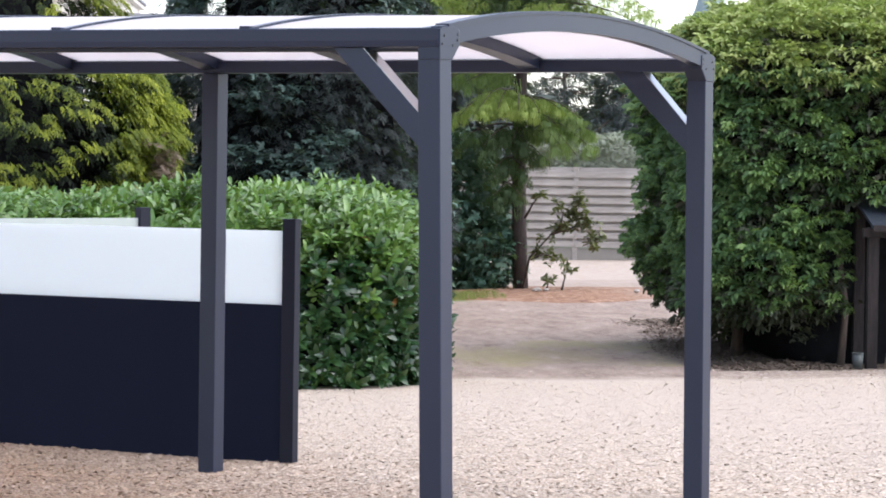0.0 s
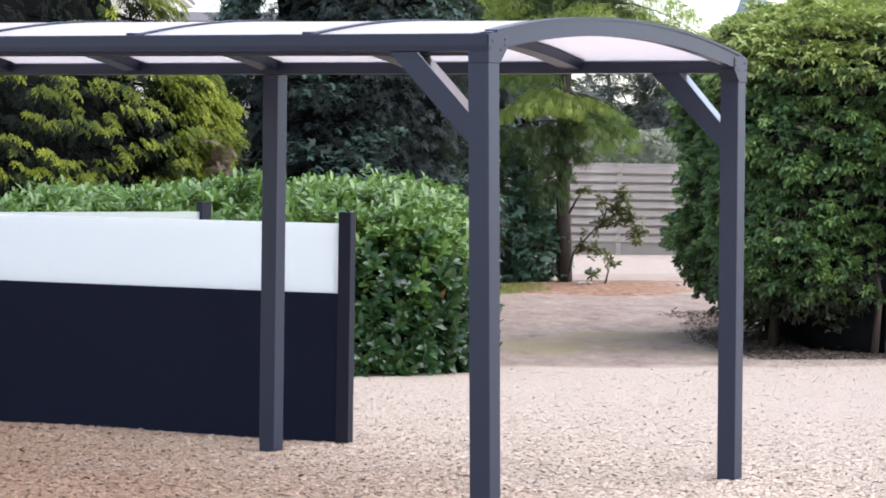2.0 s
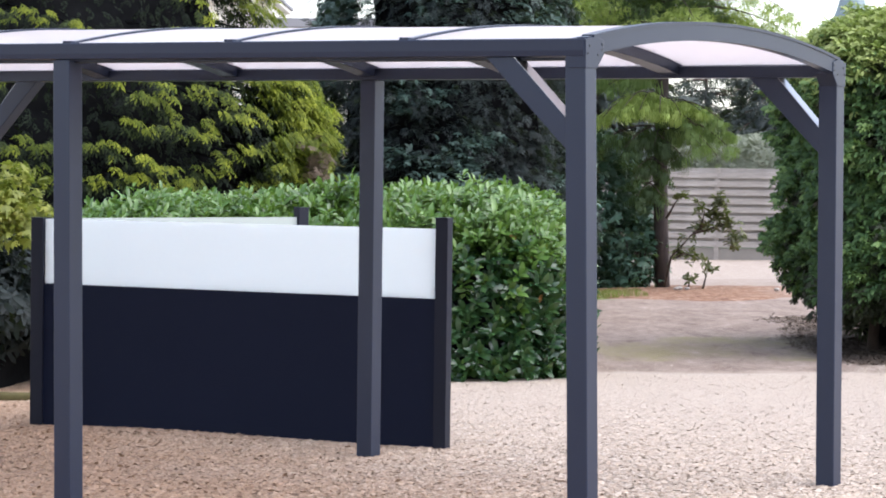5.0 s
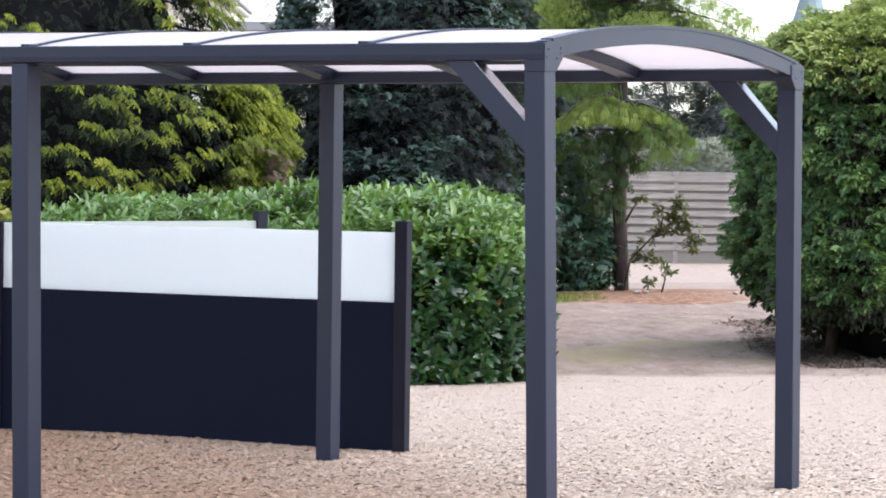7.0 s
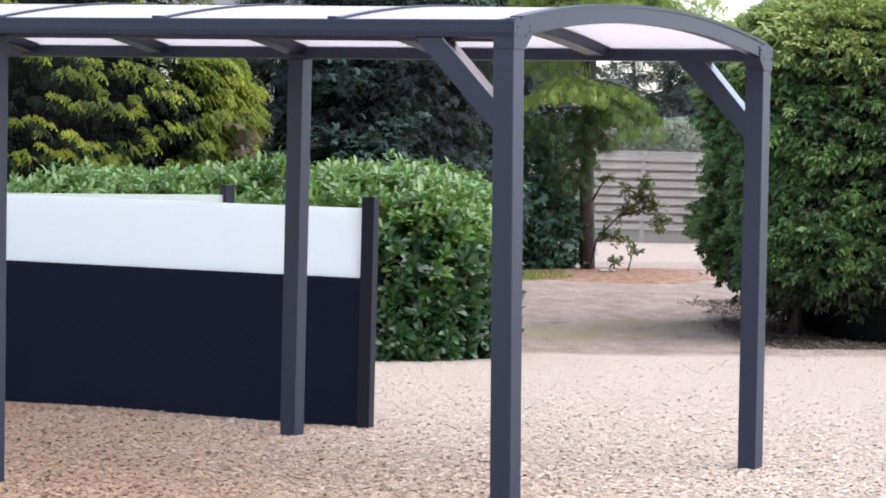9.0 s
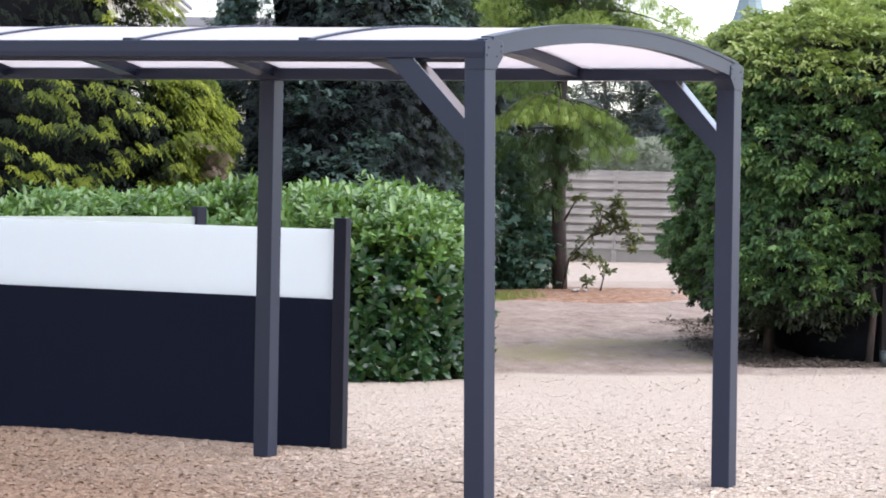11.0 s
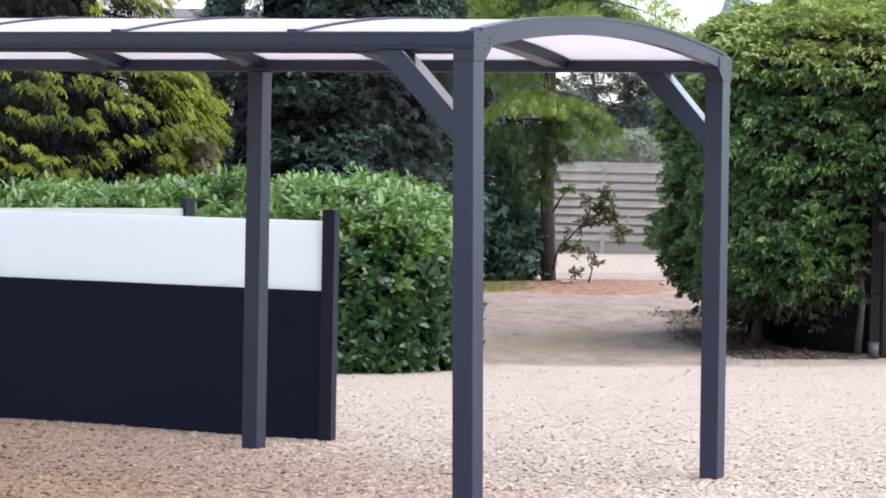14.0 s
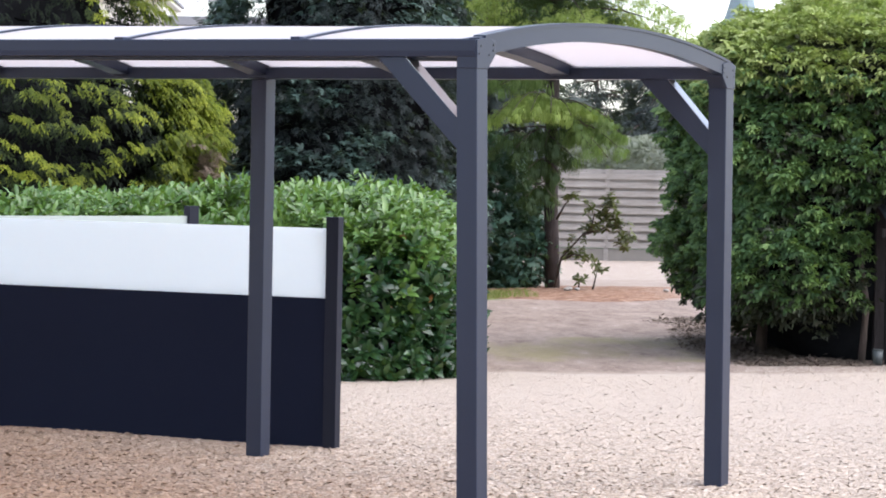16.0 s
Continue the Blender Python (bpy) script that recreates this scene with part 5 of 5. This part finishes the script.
def build_rhododendron():
    g = float(gz(3.65, 39.7))
    top = thing("rhododendron", (3.28, 39.7, g), "sparse leggy rhododendron with olive leaf clusters on mulch", "shrub")
    tips = []
    arms = [((3.18, 40.0, g), (3.26, 39.70, g + 0.52), (3.58, 39.70, g + 0.88), (3.88, 39.65, g + 1.12), (4.02, 39.60, g + 1.38)), ((3.58, 39.70, g + 0.88), (3.88, 39.70, g + 0.97), (4.13, 39.60, g + 1.06), (4.18, 39.60, g + 0.78)),
            ((3.70, 39.68, g + 0.96), (3.72, 39.62, g + 1.10), (3.74, 39.60, g + 1.24)), ((3.28, 39.70, g + 0.50), (3.45, 39.64, g + 0.58), (3.58, 39.60, g + 0.56)), ((3.20, 39.90, g + 1.10), (3.30, 39.70, g + 1.32), (3.38, 39.60, g + 1.46)),
            ((3.70, 39.4, g), (3.74, 39.4, g + 0.18), (3.78, 39.4, g + 0.36)), ((3.46, 39.4, g), (3.50, 39.4, g + 0.10), (3.52, 39.4, g + 0.18))]
    for arm in arms:
        world_part("stem", tube(arm, [0.022 - 0.016 * i / (len(arm) - 1) for i in range(len(arm))], 5), BARK, top, "", True)
        for a, b in zip(arm[1:], arm[2:] + (arm[-1],)):
            for s in ((0.2, 0.6, 1.0) if len(arm) > 3 and arm[-1][2] > g + 0.5 else (1.0,)):
                tips.append(np.array(a) * (1 - s) + np.array(b) * s)
    tips = np.array(tips)
    tips = np.concatenate([tips + rng.normal(0, 0.07, tips.shape) for _ in range(4)])
    tips = tips[(tips[:, 2] > g + 0.5) | (rng.random(len(tips)) < 0.65)]
    d = unit(rng.normal(0, 1, tips.shape) + np.array([0, 0, 0.6]))
    P, A, F, S = shoots_seeded(rng, tips, d, 7, 0.095)
    stuff("leaves", scatter(LEAF, P, A, F, S, RHODO), top)


# ---- distance ----
def build_far_fence():
    a, b = np.array([0.62, 57.15]), np.array([9.4, 55.0])
    d = b - a
    length = float(np.hypot(*d))
    top = thing("board_fence", (a[0], a[1], float(gz(*a))), "weathered horizontal board fence across the yard", "fence", rz=math.degrees(math.atan2(d[1], d[0])))
    bays, step = 5, length / 5.35
    plank = mesh_of(box(0, step - 0.004, -0.012, 0.012, 0, 0.115, 0.003), BOARD)
    for i in range(bays + 1):
        part("post", box(i * step - 0.05, i * step + 0.05, -0.05, 0.05, -0.1, 2.02, 0.006), BOARD, top)
    for i in range(bays):
        part("gravel_board", box(i * step + 0.05, (i + 1) * step - 0.05, -0.025, 0.025, -0.05, 0.33), CONCRETE, top, "grey concrete base panel")
        for k in range(18):
            ob = new("board", plank)
            ob.parent = top
            ob.matrix_basis = pose(i * step + 0.002, (-0.060 if k % 2 == 0 else 0.045) + 0.004 * ((i * 7 + k * 3) % 3), 0.36 + 0.0905 * k, 0, 0, 0.05 * ((k * 5 + i) % 3 - 1))


def build_far_greens():
    top = thing("far_hedge", (5.5, 62.0, float(gz(5.5, 62))), "soft grey-green hedge behind the board fence", "hedge")
    lo, hi = (-2, 61.0, 0), (14, 64.0, 2.22)
    p, n = round_box(24000, lo, hi, 0.6, {"-y": 1, "+z": 0.6})
    p += n * lumps(p, 0.9, 0.3)[:, None]
    stuff("leaves", scatter(SPRAY_LIGHT, p, unit(n + rng.normal(0, 0.5, p.shape)), rng.normal(0, 0.4, p.shape) + np.array([0, -0.3, 1]), 0.10 + 0.06 * rng.random(len(p)), FARGREEN), top)
    dark_body((lo[0], lo[1] + 0.15, -0.4), (hi[0], hi[1], hi[2] - 0.12), 0.5, top, material=FARGREEN)
    conifer("far_fir", (8.6, 72.0), "dark fir with drooping lower boughs far behind the fence", 0.22, 5.6, 9, lambda z: 2.9 if z < 3.2 else 2.2 * (1 - (z - 3.2) / 3.0), [(FAR_FIR, 0, 1.01)], TUFT, 0.40, 28, 0.42, 0.15, 21, first=2.05)
    conifer("far_fir", (7.0, 74.0), "bare-looking dark fir far behind the fence", 0.12, 5.0, 8, lambda z: 1.5, [(FAR_FIR, 0, 1.01)], TUFT, 0.32, 14, 0.35, 0.15, 23, first=2.5)
    conifer("far_fir", (3.3, 63.0), "dark fir far behind the shrubs", 0.25, 13.0, 26, lambda z: 2.9 * (1 - z / 14.5), [(FAR_FIR, 0, 1.01)], HANG, 0.7, 12, 0.35, 0.15, 22, first=1.0)


def build_house():
    top = thing("house", (-6.15, 74.0, -0.7), "pale cream house with a grey eave and a flat-roofed wing", "house")
    part("wall", box(-4.5, 1.05, 0, 6, 0, 6.75, 0.02), CREAM_WALL, top)
    part("wing_wall", box(1.05, 4.6, 0.4, 6, 0, 6.10, 0.02), CREAM_WALL, top)
    part("wing_roof", box(0.9, 4.7, 0.2, 6.1, 6.10, 6.36, 0.02), ROOF_GREY, top)
    part("eave", box(-4.65, 1.2, -0.2, 6.1, 6.75, 6.86, 0.02), CREAM_WALL, top)
    part("gutter", box(-4.7, 1.26, -0.28, 6.1, 6.86, 6.95, 0.02), ROOF_GREY, top)
    part("roof", prism([(-4.5, 6.95), (0.9, 6.95), (-0.6, 8.3), (-3.0, 8.3)], "y", 0.1, 5.8), ROOF_GREY, top)
    for x in (-2.6, -0.9):
        w = part("window", box(x, x + 0.9, -0.03, 0.02, 3.2, 4.6, 0.01), CREAM_WALL, top)
        part("pane", box(x + 0.07, x + 0.83, -0.036, -0.03, 3.27, 4.53), WINDOW, w)


def build_turret():
    x, y = 10.4, 70.0
    top = thing("garden_turret", (x, y, float(gz(x, y))), "distant pavilion with a blue-grey flared pointed roof", "pavilion")
    prof = [(0.60, 5.68), (0.50, 5.90), (0.42, 6.10), (0.32, 6.45), (0.22, 6.95), (0.12, 7.6), (0.03, 8.3)]
    bm = bmesh.new()
    rings = [[bm.verts.new((r * math.cos(k * math.tau / 10), r * math.sin(k * math.tau / 10), z)) for k in range(10)] for r, z in prof]
    for lo, hi in zip(rings, rings[1:]):
        for k in range(10):
            bm.faces.new((lo[k], lo[(k + 1) % 10], hi[(k + 1) % 10], hi[k]))
    bm.faces.new(rings[0][::-1])
    bm.faces.new(rings[-1])
    part("roof", bm, TURRET, top)
    bm = bmesh.new()
    bmesh.ops.create_cone(bm, cap_ends=True, segments=10, radius1=0.38, radius2=0.38, depth=5.66, matrix=Matrix.Translation((0, 0, 2.83)))
    part("wall", bm, CREAM_WALL, top)


def build_mulch():
    n = 44
    bm = bmesh.new()
    cx, cy = 3.92, 39.75
    rows = []
    for j in range(9):
        s = j / 8
        ring = []
        for i in range(n):
            a = i * math.tau / n
            r = 1 + 0.14 * math.sin(3 * a + 1) + 0.08 * math.sin(7 * a)
            x, y = cx + 2.5 * s * r * math.cos(a), cy + 2.6 * s * r * math.sin(a)
            ring.append(bm.verts.new((x, y, float(gz(x, y)) + 0.07 * (1 - s ** 2) + 0.02 * noise.noise(Vector((x, y, 0)) * 3) - 0.012 * (j == 8))))
        rows.append(ring)
    for a, b in zip(rows, rows[1:]):
        for i in range(n):
            bm.faces.new((a[i], a[(i + 1) % n], b[(i + 1) % n], b[i]))
    ob = new("mulch_bed", mesh_of(bm, MULCH, True))
    tagged(ob, "low bed of reddish bark mulch beside the drive", "mulch bed", kind="structure")
    for k, (x, y, s) in enumerate(((3.34, 39.2, 0.055), (3.46, 39.1, 0.045), (4.7, 38.5, 0.05), (3.28, 39.0, 0.04))):
        bm = bmesh.new()
        bmesh.ops.create_icosphere(bm, subdivisions=2, radius=s)
        for v in bm.verts:
            v.co *= 1 + 0.25 * noise.noise(v.co * 9 + Vector((k, 0, 0)))
            v.co.z *= 0.55
        ob = new("stone", mesh_of(bm, BOARD, True))
        ob.location = (x, y, float(gz(x, y)) + 0.09)
        tagged(ob, "pale stone lying on the bark mulch", "stone", group="stones on the mulch")


def build_shelter():
    x0, y0 = 5.0, 24.2
    g = float(gz(x0, y0))
    top = thing("log_shelter", (x0, y0, g), "low dark timber shelter with a slate-blue felt roof beside the hedge", "shelter")
    for x, y in ((0.0, 0.0), (1.5, 0.0), (0.0, 0.6), (1.5, 0.6)):
        part("post", box(x, x + 0.095, y, y + 0.095, -0.03, 1.255 + 0.18 * (y > 0), 0.006), TIMBER_DARK, top)
    part("front_rail", box(-0.06, 1.66, -0.03, 0.02, 1.17, 1.25, 0.004), TIMBER_DARK, top)
    part("roof", prism([(-0.16, 1.245), (-0.16, 1.275), (0.80, 1.55), (0.80, 1.51)], "x", 0.0, 1.72, 0.004), FELT, top)
    part("fascia", box(0.0, 1.72, -0.175, -0.16, 1.225, 1.282, 0.004), TIMBER_DARK, top)
    for k in range(7):
        part("back_board", box(0.02, 1.58, 0.70, 0.72, 0.03 + 0.17 * k, 0.19 + 0.17 * k, 0.003), TIMBER_DARK, top)
    bm = bmesh.new()
    gg = float(gz(4.90, 24.1))
    bmesh.ops.create_cone(bm, cap_ends=True, segments=20, radius1=0.04, radius2=0.052, depth=0.15, matrix=Matrix.Translation((0, 0, 0.075)))
    ob = thing("bucket", (4.90, 24.1, gg), "small grey-green bucket on the gravel beside the shelter", "bucket")
    part("body", bm, ZINC, ob, "", True)
    bm = bmesh.new()
    bmesh.ops.create_cone(bm, cap_ends=False, segments=20, radius1=0.055, radius2=0.055, depth=0.012, matrix=Matrix.Translation((0, 0, 0.146)))
    part("rim", bm, ZINC, ob, "", True)
    ob = thing("branch", (5.16, 24.1, g), "pale bent branch leaning on the shelter", "branch")
    part("limb", tube([(0, 0, -0.02), (0.06, 0, 0.3), (0.13, 0, 0.56), (0.24, 0, 0.72), (0.42, -0.02, 0.86), (0.52, -0.02, 1.05)], [0.034, 0.032, 0.03, 0.028, 0.024, 0.018]), BARK_PALE, ob, "", True)
    part("twig", tube([(0.13, 0, 0.56), (0.10, -0.02, 0.75), (0.16, -0.02, 0.95)], [0.014, 0.010, 0.006], 6), BARK_PALE, ob, "", True)


def build_grass():
    n = 5000
    x = 0.3 + 2.5 * rng.random(n)
    y = 37.6 + 2.0 * rng.random(n) + 0.25 * np.sin(x * 3)
    pos = np.stack([x, y, gz(x, y)], -1)
    blade = (np.array([(-0.06, 0, 0), (0.06, 0, 0), (0.02, 1, 0.2), (-0.02, 1, 0.2)]), np.array([(0, 1, 2, 3)]))
    a = unit(rng.normal(0, 0.35, (n, 3)) + np.array([0, 0, 1]))
    me = scatter(blade, pos, a, rng.normal(0, 1, (n, 3)) + np.array([0, -0.5, 0]), 0.04 + 0.05 * rng.random(n), GRASS)
    tagged(new("grass", me), "short green grass at the edge of the drive", "grass", kind="stuff")


def build_litter():
    """Dead brown sprays and twigs blown up against the tall hedge."""
    n = 8000
    y = 24.0 + 8.5 * rng.random(n) ** 1.3
    reach = 3.60 + 0.055 * (y - 27) + 0.06 * np.sin(y * 1.3) + 0.06 * np.sin(y * 3.7 + 1) + 0.25 * np.clip((25.4 - y), 0, 1)
    x = reach + 1.2 * rng.random(n) - np.abs(rng.normal(0, 0.08, n))
    pos = np.stack([x, y, gz(x, y) + 0.004 + 0.02 * rng.random(n) * (x > reach + 0.15)], -1)
    d = unit(rng.normal(0, 1, (n, 3)) * np.array([1, 1, 0.22]))
    me = scatter(FROND_SMALL, pos, d, np.array([0, 0, 1.0]) + rng.normal(0, 0.35, (n, 3)), 0.03 + 0.05 * rng.random(n), LITTER)
    tagged(new("leaf_litter", me), "dead brown leaf litter along the foot of the hedge", "leaf litter", kind="stuff")


build_ground()
build_carport()
A_FENCE, B_FENCE, C_FENCE = (-2.8476, 18.0224), (-0.0114, 16.5825), (-1.10, 19.42)
build_screen("screen_fence", A_FENCE, B_FENCE, [(0.0, 1.335, 0.10), (3.086, 1.399, 0.086)], 1.333, "dark screen fence with frosted white top on gravel", SCREEN)
back_dir = Vector((C_FENCE[0] - A_FENCE[0], C_FENCE[1] - A_FENCE[1]))
build_screen("screen_fence", (A_FENCE[0] + 0.1, A_FENCE[1] + 0.10), C_FENCE, [(0.0, 1.33, 0.02), (back_dir.length - 0.20, 1.40, 0.085)], 1.333, "dark screen fence with white top in painted mint light, angled behind another", SCREEN_TINTED)
build_shelter()
build_mulch()
build_far_fence()
build_house()
build_turret()
build_rhododendron()
build_laurel()
build_left_border()
build_thuja()
build_trees()
build_far_greens()
build_grass()
build_litter()
build_gravel()
